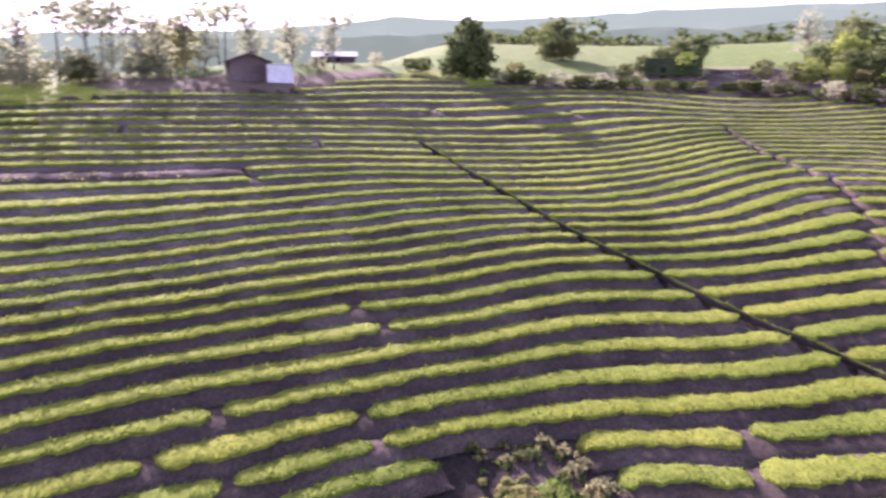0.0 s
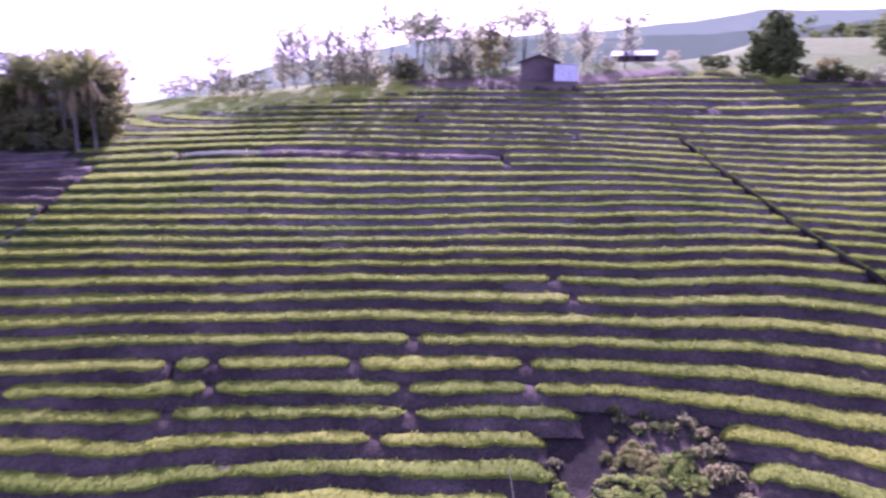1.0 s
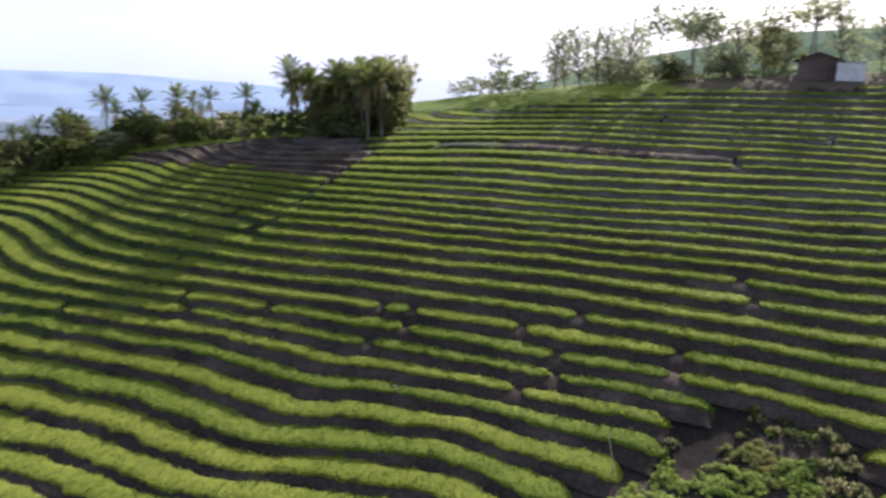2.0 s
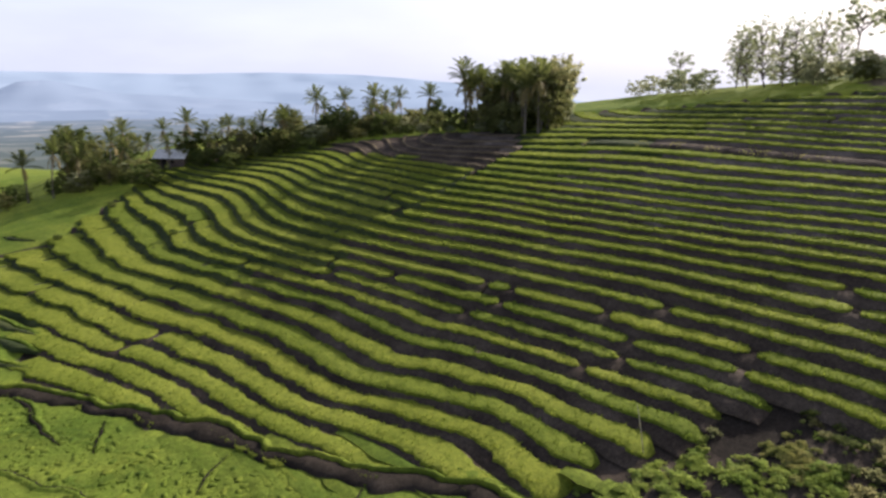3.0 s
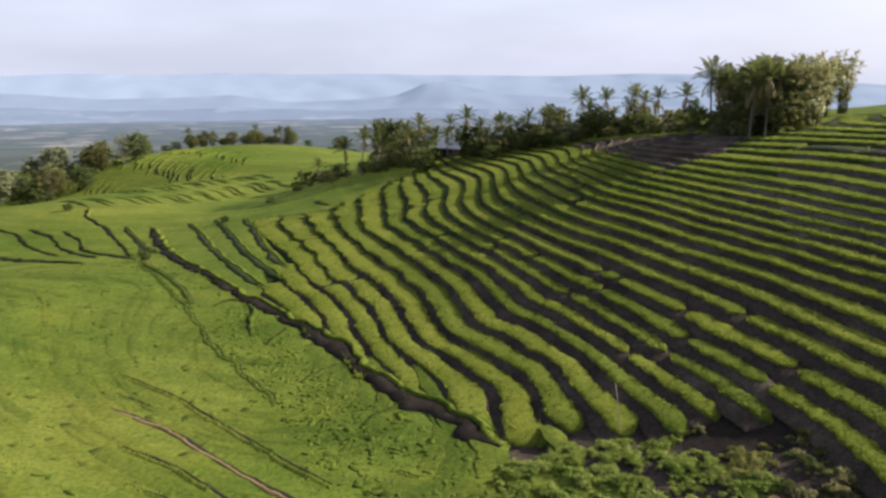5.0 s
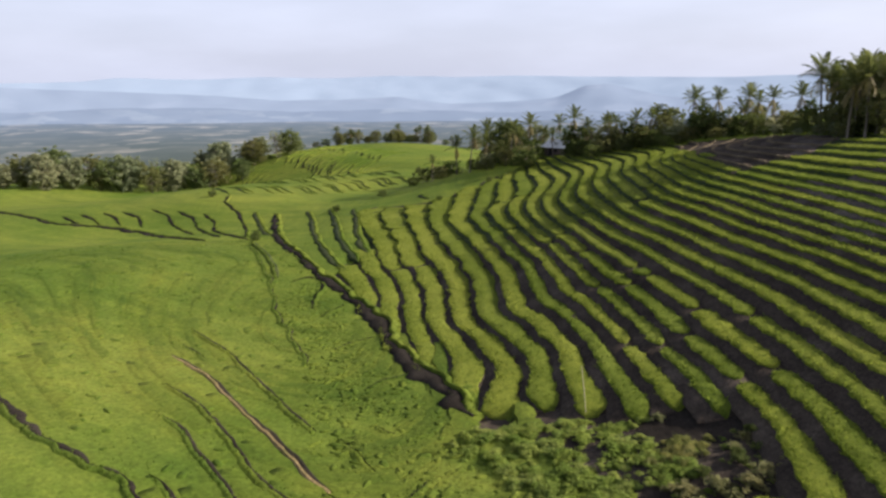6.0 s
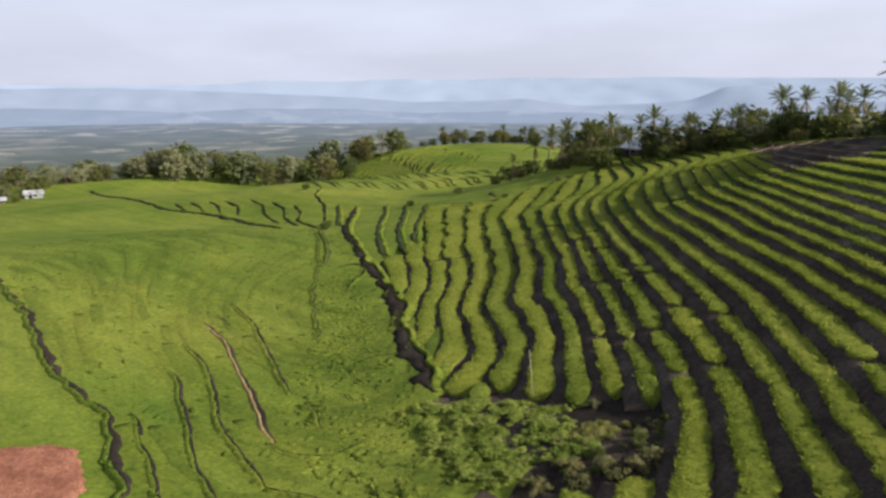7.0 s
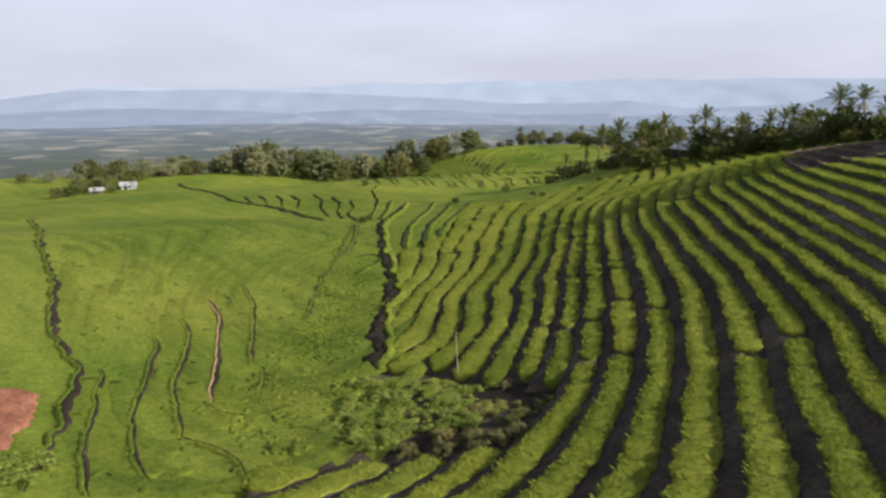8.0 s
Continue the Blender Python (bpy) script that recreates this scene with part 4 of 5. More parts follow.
far_steps(-203, -108, -237, -172, 24, 14, radians(190), 8)
far_steps(-160, -112, -190, -178, 18, 9, radians(192), 9)


# ---- loose plants over the smooth field ----
def field_plants(name, poly, count, size, seed, mottle):
    r = np.random.default_rng(seed)
    xs, ys = [p[0] for p in poly], [p[1] for p in poly]
    x, y = r.uniform(min(xs), max(xs), count * 3), r.uniform(min(ys), max(ys), count * 3)
    keep = inside(poly, x, y) & (wobble(x, y, mottle, seed) + 0.6 * wobble(x, y, mottle * 2.7, seed + 1) + r.normal(0, 0.5, len(x)) > -0.1)
    x, y = x[keep][:count] + r.normal(0, 1.3, keep.sum())[:count], y[keep][:count] + r.normal(0, 1.3, keep.sum())[:count]
    v, f = blades(np.stack([x, y, land(x, y) - 0.02], -1), size, 0.6)
    me = mesh_of(name, v, f.tolist(), grass_mat)
    return tagged(new(name, me), "loose tufts of green rice plants over a field", "rice plants", kind="stuff")


FIELD = [(-57, -48), (-31, -17), (-12, 1), (-3, 12), (2, 18), (8, 24), (13, 28), (18, 29), (26, 26), (24, 14), (20, 4), (13, -26), (4, -60), (-30, -75), (-50, -58)]
HOLLOW = [(-31, -19), (-12, 0), (-3, 11), (2, 18), (8, 24), (14, 28), (17, 24), (13, 15), (6, 6), (-3, 0), (-18, -16)]
field_plants("rice_tufts", FIELD, 16000, 0.12, 21, 0.55)
field_plants("hollow_tufts", HOLLOW, 8000, 0.15, 22, 0.7)


def tussocks(name, poly, count, size, seed, label, level=ground_at, mat=grass_mat):
    """Uneven grass mounds in a wet corner: low domes with hollows between them."""
    r = np.random.default_rng(seed)
    xs, ys = [p[0] for p in poly], [p[1] for p in poly]
    verts, faces = [], []
    made = 0
    while made < count:
        x, y = r.uniform(min(xs), max(xs)), r.uniform(min(ys), max(ys))
        if not inside(poly, np.array([x]), np.array([y]))[0]:
            continue
        made += 1
        if level is not ground_at and math.hypot(x - 1.0, y - 34.0) < 3.0:
            continue
        a, b, h, turn = size * r.uniform(0.6, 1.7), size * r.uniform(0.4, 0.9), size * r.uniform(0.14, 0.34), r.uniform(0, 3.14)
        z, k = level(x, y), len(verts)
        for ring, (out, up) in enumerate(((1.0, -0.06), (0.85, 0.55), (0.45, 0.95))):
            for s in range(8):
                t = 2 * math.pi * s / 8
                u, v = a * out * math.cos(t) * r.uniform(0.8, 1.2), b * out * math.sin(t) * r.uniform(0.8, 1.2)
                verts.append((x + u * math.cos(turn) - v * math.sin(turn), y + u * math.sin(turn) + v * math.cos(turn), z + h * up))
        verts.append((x, y, z + h))
        for ring in range(2):
            for s in range(8):
                n = (s + 1) % 8
                faces.append((k + ring * 8 + s, k + ring * 8 + n, k + ring * 8 + 8 + n, k + ring * 8 + 8 + s))
        faces += [(k + 16 + s, k + 16 + (s + 1) % 8, k + 24) for s in range(8)]
    return tagged(new(name, mesh_of(name, verts, faces, mat)), label, "grass", kind="stuff")


def old_furrows(poly, count, seed):
    """Low grown-over ridges that follow the level lines of a field."""
    r = np.random.default_rng(seed)
    xs, ys = [p[0] for p in poly], [p[1] for p in poly]
    made = 0
    while made < count:
        x, y = r.uniform(min(xs), max(xs)), r.uniform(min(ys), max(ys))
        if not inside(poly, np.array([x]), np.array([y]))[0]:
            continue
        made += 1
        path = []
        for _ in range(int(r.integers(8, 26))):
            path.append((x, y))
            gx, gy = ground_at(x + 1.5, y) - ground_at(x - 1.5, y), ground_at(x, y + 1.5) - ground_at(x, y - 1.5)
            g = math.hypot(gx, gy) + 1e-6
            x, y = x - 0.8 * gy / g, y + 0.8 * gx / g
        p = resampled(np.array(path), 0.8)
        px, py = p[:, 0], p[:, 1]
        tx, ty = np.gradient(px), np.gradient(py)
        n = np.hypot(tx, ty) + 1e-9
        nx, ny = -ty / n, tx / n
        w = r.uniform(0.45, 1.0) * (1 + 0.4 * wobble(px, py, 1.1, seed))
        up = np.minimum(np.linspace(0, 4, len(px)), np.linspace(4, 0, len(px))).clip(0, 1) * r.uniform(0.02, 0.05)
        sec = np.stack([np.stack([px + nx * d * w, py + ny * d * w, land(px, py) + z], -1) for d, z in ((-1.2, -0.08), (-0.3, up), (0.3, up * 0.9), (1.2, -0.08))], 1)
        under("furrow", mesh_of("furrow", sec.reshape(-1, 3), lofted(sec), grass_mat), ground)


tussocks("hollow_tussocks", HOLLOW, 420, 0.36, 23, "uneven grass mounds in the hollow below the bank")
tussocks("field_tussocks", FIELD, 380, 0.4, 24, "scattered grass mounds over a smooth field")
old_furrows(FIELD, 170, 25)


# ---- weeds in the hollow ----
def leaf_cloud(blobs, per, size, seed, droop=0.0, slim=1.0):
    """Leaves as small bent quads on the shells of many clumps."""
    r = np.random.default_rng(seed)
    c = np.repeat(np.array([b[:3] for b in blobs], float), per, axis=0)
    rad = np.repeat(np.array([b[3] for b in blobs], float), per)
    n = len(c)
    d = r.normal(0, 1, (n, 3))
    d /= np.linalg.norm(d, axis=1)[:, None]
    at = c + d * (rad * (0.15 + np.abs(r.normal(0, 0.62, n))))[:, None] * np.array([1, 1, 0.75])
    a = r.normal(0, 1, (n, 3))
    side = np.cross(d, a)
    side /= np.linalg.norm(side, axis=1)[:, None] + 1e-9
    up = np.cross(side, d) + np.array([0, 0, -droop])
    s = (size * r.uniform(0.6, 1.4, n))[:, None]
    v = np.stack([at - side * s * 0.42 * slim, at - up * s * 0.7 / slim, at + side * s * 0.42 * slim, at + up * s * 0.7 / slim + d * s * 0.2], 1).reshape(-1, 3)
    return v, np.arange(4 * n).reshape(n, 4)


def weed_bush(seed, mat, label, leaf, per, tall):
    r = np.random.default_rng(seed)
    thing = new("weed_bush")
    blobs = []
    for _ in range(24):
        a, d = r.uniform(0, 6.28), abs(r.normal(0, 0.6))
        blobs.append((d * math.cos(a), d * math.sin(a), tall * 0.5 * max(0.05, 1 - 0.55 * d * d) * r.uniform(0.35, 1.1), r.uniform(0.14, 0.32)))
    v, f = leaf_cloud(blobs, per, leaf, seed, slim=0.6)
    v[:, 2] = np.abs(v[:, 2]) * 0.8
    under("foliage", mesh_of("weed_leaves", v, f.tolist(), mat), thing)
    stems = [tube([(0, 0, -0.1), (b[0] * 0.5, b[1] * 0.5, b[2] * 0.6), b[:3]], [0.025, 0.018, 0.008], 4) for b in blobs[:7]]
    under("stalk", mesh_of("weed_stalk", *join(*stems), bark_mat), thing, "thin brown branching stalk")
    return tagged(thing, label, "weeds", "weeds in the hollow")


def weedy_ground(x, y):
    """Height of the bare ground in the weedy hollow, which lies lower than the rows."""
    at = np.array([x]), np.array([y])
    low = inside(TERRACES, *at)[0]
    return ground_at(x, y) - (0.62 - 0.55 * float(weed_level(*at)[0]) if low else 0.0)


def scatter_copies(makers, spots, level=ground_at):
    """The first of each kind is moved to its place, the others are copies."""
    first = {}
    for kind, x, y, scale, turn in spots:
        m = Matrix.Translation((x, y, level(x, y))) @ pose(0, 0, 0, 0, 0, turn) @ Matrix.Diagonal((scale[0], scale[0], scale[1], 1))
        if kind not in first:
            first[kind] = makers[kind]()
            first[kind].matrix_basis = m
        else:
            ob = copy_thing(first[kind], Matrix.Identity(4))
            ob.matrix_basis = m


def build_weeds():
    r = np.random.default_rng(31)
    spots = []
    while len(spots) < 150:                                    # overlapping leafy mounds
        x, y = r.uniform(-1, 12), r.uniform(19, 35)
        if inside(LEAFY, np.array([x]), np.array([y]))[0] and wobble(x, y, 0.9, 8.0) > -0.5:
            s = r.uniform(0.4, 0.95)
            spots.append((1 if wobble(x, y, 0.8, 3.0) + r.normal(0, 0.4) < 0.1 else 3, x, y, (s, s * r.uniform(0.6, 1.0)), r.uniform(0, 360)))
    for _ in range(46):                                        # dead grass beside the pit
        x, y = r.normal(3.8, 0.8), r.normal(33.6, 0.6)
        s = r.uniform(0.3, 0.6)
        spots.append((2, x, y, (s, s * r.uniform(0.9, 1.6)), r.uniform(0, 360)))
    for x, y, s in ((1.8, 37.5, 0.75), (2.3, 37.1, 0.55), (3.6, 37.9, 0.6), (3.8, 36.5, 0.5), (4.6, 36.7, 0.6), (5.5, 36.9, 0.6), (5.4, 39.3, 0.7), (6.2, 38.2, 0.7), (7.3, 37.6, 0.8), (7.8, 36, 0.8), (8.4, 36.8, 0.7), (9.4, 35.2, 0.8), (6.9, 35.2, 0.6), (8.6, 34.4, 0.9), (-0.4, 31.6, 0.5), (10.5, 33.2, 0.8)):
        spots.append((0 if s == 0.75 or s == 0.6 else 4, x, y, (s, s * 1.15), 97 * x))
    for _ in range(26):
        x, y = r.uniform(2, 10), r.uniform(33.5, 39.5)
        s = r.uniform(0.15, 0.4)
        spots.append((3, x, y, (s, s), r.uniform(0, 360)))
    for x, y, s in ((4, 21, 1.0), (2.5, 23.5, 1.0), (-0.3, 22, 0.9), (26.9, 17.4, 1.2), (28, 17.8, 1.2), (28.2, 19.8, 1.1), (27.2, 18.6, 1.3), (-22, 29, 0.6), (-24, 27, 0.7), (-25.5, 26.5, 0.6), (-29, 21, 0.6), (-20.5, 27, 0.5)):
        spots.append((1, x, y, (s, s * 0.8), 40 * s))
    for x, y in resampled(np.array(BANK, float)[3:], 0.55):       # weeds that hang over the tall bank
        if wobble(x, y, 0.7, 4.0) + r.normal(0, 0.4) > 0.15:
            s, off = r.uniform(0.22, 0.5), r.normal(0.1, 0.4)
            spots.append((1 if r.uniform() < 0.45 else 0, x - 0.75 * off, y + 0.65 * off, (s, s * 0.75), r.uniform(0, 360)))
    kinds = {0: (tree_mat, "dark green low shrub in a weedy hollow", 0.13, 70, 1.5), 1: (weed_mat, "tangled pale green weeds in a hollow", 0.16, 56, 1.05),
             2: (straw_mat, "straw-coloured dying weeds in a hollow", 0.14, 52, 1.1), 3: (weed_mat, "broad leafy creeping weeds in a hollow", 0.21, 50, 0.8), 4: (bamboo_mat, "pale arching shrub with drooping leaves in a hollow", 0.15, 55, 1.5)}
    scatter_copies({k: (lambda k=k: weed_bush(40 + k, *kinds[k])) for k in kinds}, spots, weedy_ground)


build_weeds()


# ---- trees ----
def broadleaf(seed, height, spread_by, clumps, per, leaf, mat, bare=0.35, stem=0.024, name="tree", label="broad-leaved tree with an uneven crown", category="tree"):
    """A tapered trunk that forks into limbs, with leaf clumps at their ends."""
    r = np.random.default_rng(seed)
    thing = new(name)
    top = Vector((r.normal(0, 0.05) * height, r.normal(0, 0.05) * height, height * 0.72))
    mid = Vector((top.x * 0.3, top.y * 0.3, height * bare))
    wood = [tube([(0, 0, -0.4), mid * 0.5, mid, (mid + top) / 2, top], [stem * height, 0.8 * stem * height, 0.6 * stem * height, 0.4 * stem * height, 0.15 * stem * height])]
    blobs = []
    for k in range(clumps):
        a, u = k * 2.4 + r.uniform(-0.4, 0.4), (k + 0.5) / clumps
        start = mid.lerp(top, u * 0.9)
        out = spread_by * (0.45 + 0.75 * math.sin(math.pi * min(1, 0.12 + u * 0.9))) * r.uniform(0.55, 1.1)
        end = Vector((start.x + math.cos(a) * out, start.y + math.sin(a) * out, start.z + height * r.uniform(0.06, 0.26)))
        end.z = min(end.z, height * 0.97)
        if k % 2 == 0 or clumps < 20:
            wood.append(tube([start, start.lerp(end, 0.5) + Vector((0, 0, -0.02 * height)), end], [0.009 * height, 0.006 * height, 0.002 * height], 5))
        size = spread_by * r.uniform(0.16, 0.34)
        blobs.append((*end, size))
        for _ in range(2):
            blobs.append((end.x + r.normal(0, size), end.y + r.normal(0, size), end.z + r.normal(0, size * 0.6), size * r.uniform(0.4, 0.8)))
    if bare <= 0.1:
        # low growth right down to the ground
        for _ in range(clumps // 3):
            a, out = r.uniform(0, 6.28), spread_by * r.uniform(0.2, 0.85)
            blobs.append((math.cos(a) * out, math.sin(a) * out, height * r.uniform(0.04, 0.32), spread_by * r.uniform(0.16, 0.3)))
    under("trunk", mesh_of("trunk", *join(*wood), bark_mat), thing, "grey-brown trunk and limbs")
    v, f = leaf_cloud(blobs, per, leaf, seed + 9)
    under("crown", mesh_of("crown", v, f.tolist(), mat), thing)
    return tagged(thing, label, category, "trees round the hill")


def frond_mesh(seed, length, mat):
    """One feathered palm leaf that arches outwards along +x."""
    r = np.random.default_rng(seed)
    n = 24
    rib, leaves_v, leaves_f = [], [], []
    for k in range(n + 1):
        u = k / n
        rib.append((length * (u - 0.10 * u ** 3), 0.0, length * (0.30 * u - 0.36 * u ** 2.6)))
    v, f = tube(rib, [0.05 * (1 - 0.8 * k / n) for k in range(n + 1)], 4)
    for k in range(3, n + 1):
        u = k / n
        p = Vector(rib[k])
        size = length * 0.24 * (math.sin(math.pi * (0.12 + 0.8 * u)) ** 0.7) * r.uniform(0.8, 1.15)
        for s in (-1, 1):
            tip = p + Vector((0.55 * size, s * 0.7 * size, -0.38 * size * r.uniform(0.5, 1.5)))
            mid = p + Vector((0.26 * size, s * 0.45 * size, -0.08 * size))
            w = 0.05 + 0.04 * length / 4
            i = len(leaves_v)
            leaves_v += [p + Vector((-w * 0.4, 0, 0)), p + Vector((w * 0.6, 0, 0)), mid + Vector((w, 0, 0)), mid - Vector((w * 0.3, 0, 0)), tip]
            leaves_f += [(i, i + 1, i + 2, i + 3), (i + 3, i + 2, i + 4)]
    verts, faces = join((v, f), (leaves_v, leaves_f))
    return mesh_of("frond", verts, faces, mat)


def palm(seed, height, fronds=19, old=3):
    r = np.random.default_rng(seed)
    thing = new("palm_tree")
    lean = r.normal(0, 0.06, 2) * height
    path = [(lean[0] * u * u, lean[1] * u * u, -0.4 + (height + 0.4) * u) for u in np.linspace(0, 1, 9)]
    radii = [0.24 - 0.09 * u + (0.08 if u < 0.1 else 0) for u in np.linspace(0, 1, 9)]
    under("trunk", mesh_of("palm_trunk", *join(tube(path, radii, 8)), bark_mat), thing, "slim ringed grey trunk")
    top = path[-1]
    heart = tube([(top[0], top[1], top[2] - 0.5), top, (top[0], top[1], top[2] + 0.5)], [0.17, 0.26, 0.08], 8)
    crown = under("crown", mesh_of("palm_heart", *join(heart), oldpalm_mat), thing, "fibrous brown crown of a palm")
    green = [frond_mesh(seed + k, 4.3 + 0.4 * k, palm_mat) for k in range(2)]
    dry = frond_mesh(seed + 7, 3.8, oldpalm_mat)
    for k in range(fronds):
        u = k / fronds
        hanging = k < old
        ob = under("frond", dry if hanging else green[k % 2], crown, "yellowed hanging frond" if hanging else "")
        rise = -62 if hanging else -30 + 112 * u ** 0.9
        ob.matrix_basis = Matrix.Translation(top) @ pose(0, 0, 0, r.uniform(-25, 25), -rise, k * 137.5 + r.uniform(-14, 14))
    return tagged(thing, "tall coconut palm with a feathered crown", "palm tree", "palms along the ridge")


def bamboo(seed, height):
    r = np.random.default_rng(seed)
    thing = new("bamboo_clump")
    blobs = []
    for k in range(26):
        a, out = r.uniform(0, 6.28), r.uniform(0.4, 2.4)
        b = r.uniform(0.2, 1.0)
        h = height * r.uniform(0.7, 1.0)
        path = [(math.cos(a) * (b + out * u * u), math.sin(a) * (b + out * u * u), -0.3 + h * (u - 0.08 * u ** 4)) for u in np.linspace(0, 1, 7)]
        under("culm", mesh_of("culm", *tube(path, [0.06 - 0.05 * u for u in np.linspace(0, 1, 7)], 5), olive_mat), thing)
        for p in path[2:]:
            blobs.append((p[0] + r.normal(0, 0.3), p[1] + r.normal(0, 0.3), p[2], r.uniform(0.4, 0.9)))
    v, f = leaf_cloud(blobs, 15, 0.27, seed, 0.5)
    under("foliage", mesh_of("bamboo_foliage", v, f.tolist(), bamboo_mat), thing)
    return tagged(thing, "feathery pale green bamboo clump at the ridge", "bamboo", "trees round the hill")


MAKERS = {
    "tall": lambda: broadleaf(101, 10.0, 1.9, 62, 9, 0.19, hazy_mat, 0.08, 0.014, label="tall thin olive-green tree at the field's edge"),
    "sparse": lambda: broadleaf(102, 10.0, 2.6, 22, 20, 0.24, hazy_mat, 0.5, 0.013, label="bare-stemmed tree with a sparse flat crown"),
    "round": lambda: broadleaf(103, 10.0, 3.4, 90, 40, 0.32, tree_mat, 0.06, label="dense round dark green tree"),
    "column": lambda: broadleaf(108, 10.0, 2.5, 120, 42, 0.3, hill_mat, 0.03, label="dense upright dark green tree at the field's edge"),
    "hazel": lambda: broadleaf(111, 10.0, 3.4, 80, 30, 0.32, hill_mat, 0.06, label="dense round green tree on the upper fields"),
    "broad": lambda: broadleaf(104, 10.0, 3.4, 56, 28, 0.34, tree_mat, 0.1, label="broad-leaved dark green tree in a belt of palms"),
    "olive": lambda: broadleaf(105, 10.0, 3.4, 54, 18, 0.38, olive_mat, 0.1, label="broad olive-green tree with an open crown"),
    "shrub": lambda: broadleaf(106, 4.0, 2.0, 30, 18, 0.28, tree_mat, 0.04, name="shrub", label="dark green shrub with spreading branches", category="shrub"),
    "pale": lambda: broadleaf(107, 4.0, 2.0, 30, 16, 0.29, olive_mat, 0.04, name="shrub", label="pale olive shrub with spreading branches", category="shrub"),
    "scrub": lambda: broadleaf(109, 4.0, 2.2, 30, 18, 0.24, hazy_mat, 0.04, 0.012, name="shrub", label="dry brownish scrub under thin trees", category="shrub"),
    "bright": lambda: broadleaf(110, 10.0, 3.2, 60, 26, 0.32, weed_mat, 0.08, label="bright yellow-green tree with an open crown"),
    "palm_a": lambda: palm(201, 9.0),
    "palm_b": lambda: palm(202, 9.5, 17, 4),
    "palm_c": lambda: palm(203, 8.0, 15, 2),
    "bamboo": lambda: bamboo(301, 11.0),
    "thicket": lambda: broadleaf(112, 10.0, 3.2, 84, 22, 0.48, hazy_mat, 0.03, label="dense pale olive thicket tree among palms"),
}
NOMINAL = {"shrub": 4.0, "pale": 4.0, "scrub": 4.0, "palm_a": 11.0, "palm_b": 11.5, "palm_c": 10.0, "bamboo": 11.0}


def plant(rows):
    r = np.random.default_rng(77)
    spots = []
    for kind, x, y, h in rows:
        k = h / NOMINAL.get(kind, 10.0)
        spots.append((kind, x, y, (k * r.uniform(0.92, 1.08) * (0.9 if "palm" in kind else 1.0), k), r.uniform(0, 360)))
    return spots


BELT = [("pale", -112, -40, 4), ("shrub", -115, -38, 4.5), ("palm_b", -109, -30, 10), ("palm_c", -112, -35, 8.5), ("palm_a", -115, -27, 10), ("palm_c", -107, -25, 8), ("palm_a", -110, -20, 9), ("round", -139, -31, 10.5), ("olive", -130, -26, 8), ("palm_a", -120, -19, 9), ("olive", -124, -18, 8),
        ("palm_a", -114, -6, 9), ("palm_b", -118, -10, 7.5), ("palm_c", -112, -2, 6.5), ("palm_a", -113, 2, 6.8), ("palm_b", -109, 5, 6.4), ("palm_c", -111, 9, 6.6), ("palm_a", -108, 12, 6.8), ("palm_c", -107, 0, 5), ("palm_b", -106, 7, 5.4), ("palm_a", -108, -9, 6),
        ("pale", -103, 12, 5), ("olive", -110, 15, 7), ("palm_a", -113.5, 19.8, 9.4), ("olive", -120, 15, 8), ("broad", -108, 23, 7), ("palm_b", -110, 26, 8.6)]
BELT_2 = [("palm_a", -108, 30.5, 8.8), ("palm_c", -105, 33, 7.4), ("palm_b", -103, 36, 7.8), ("shrub", -100, 33, 4), ("palm_a", -98, 40, 7.8), ("broad", -98, 42, 6),
          ("palm_a", -83.8, 43, 10.8), ("palm_b", -80, 45.5, 9.4), ("palm_c", -86, 47, 9), ("olive", -78, 47, 8), ("palm_a", -83.7, 52, 9.6), ("palm_b", -79, 55, 9.4), ("broad", -86, 55, 7), ("palm_c", -80, 50, 8),
          # the thicket trees are added behind the palms to deepen the clump's shadow
          ("bamboo", -93, 62, 12), ("bamboo", -88, 62, 11), ("bamboo", -91, 66, 12), ("pale", -72, 47, 5), ("shrub", -69, 48, 4), ("bamboo", -68, 50.5, 11), ("palm_b", -63, 47.5, 9.8), ("palm_c", -63.5, 45.5, 8.6), ("olive", -72, 51, 8), ("bamboo", -78, 54, 10), ("bamboo", -73, 51.5, 10.4), ("palm_a", -67, 46.5, 9.6), ("palm_c", -70.5, 48, 9.4), ("palm_b", -75.5, 46.5, 9.6), ("palm_a", -77.5, 48.5, 9), ("palm_c", -65, 49, 9), ("bamboo", -66, 52.5, 11.6), ("bamboo", -69, 55, 11.8), ("palm_b", -89, 49, 8.8), ("palm_a", -92.5, 46.5, 8), ("olive", -64, 49.5, 7.5), ("pale", -69, 46, 5), ("pale", -76, 45, 4.6), ("olive", -80, 52, 8), ("bamboo", -84, 57, 9.6), ("olive", -90, 53, 7.5), ("bamboo", -74.5, 57, 10.4), ("thicket", -68.5, 51.5, 9.6), ("thicket", -72, 53, 9.8), ("thicket", -77, 53, 9.8), ("thicket", -82, 53, 9.6), ("thicket", -86.5, 52, 9),
          ("shrub", -86, 42, 4.5), ("pale", -91, 40, 4), ("olive", -83, 49, 7), ("palm_a", -73, 48, 9)]
UNDER = [(("palm_c", "olive", "palm_b", "shrub", "palm_a")[k % 5], -113 - 5 * math.sin(k * 2.7) + 0.19 * k, -28 + 2.9 * k, 6.0 + 1.2 * math.sin(k * 1.9)) for k in range(23)]
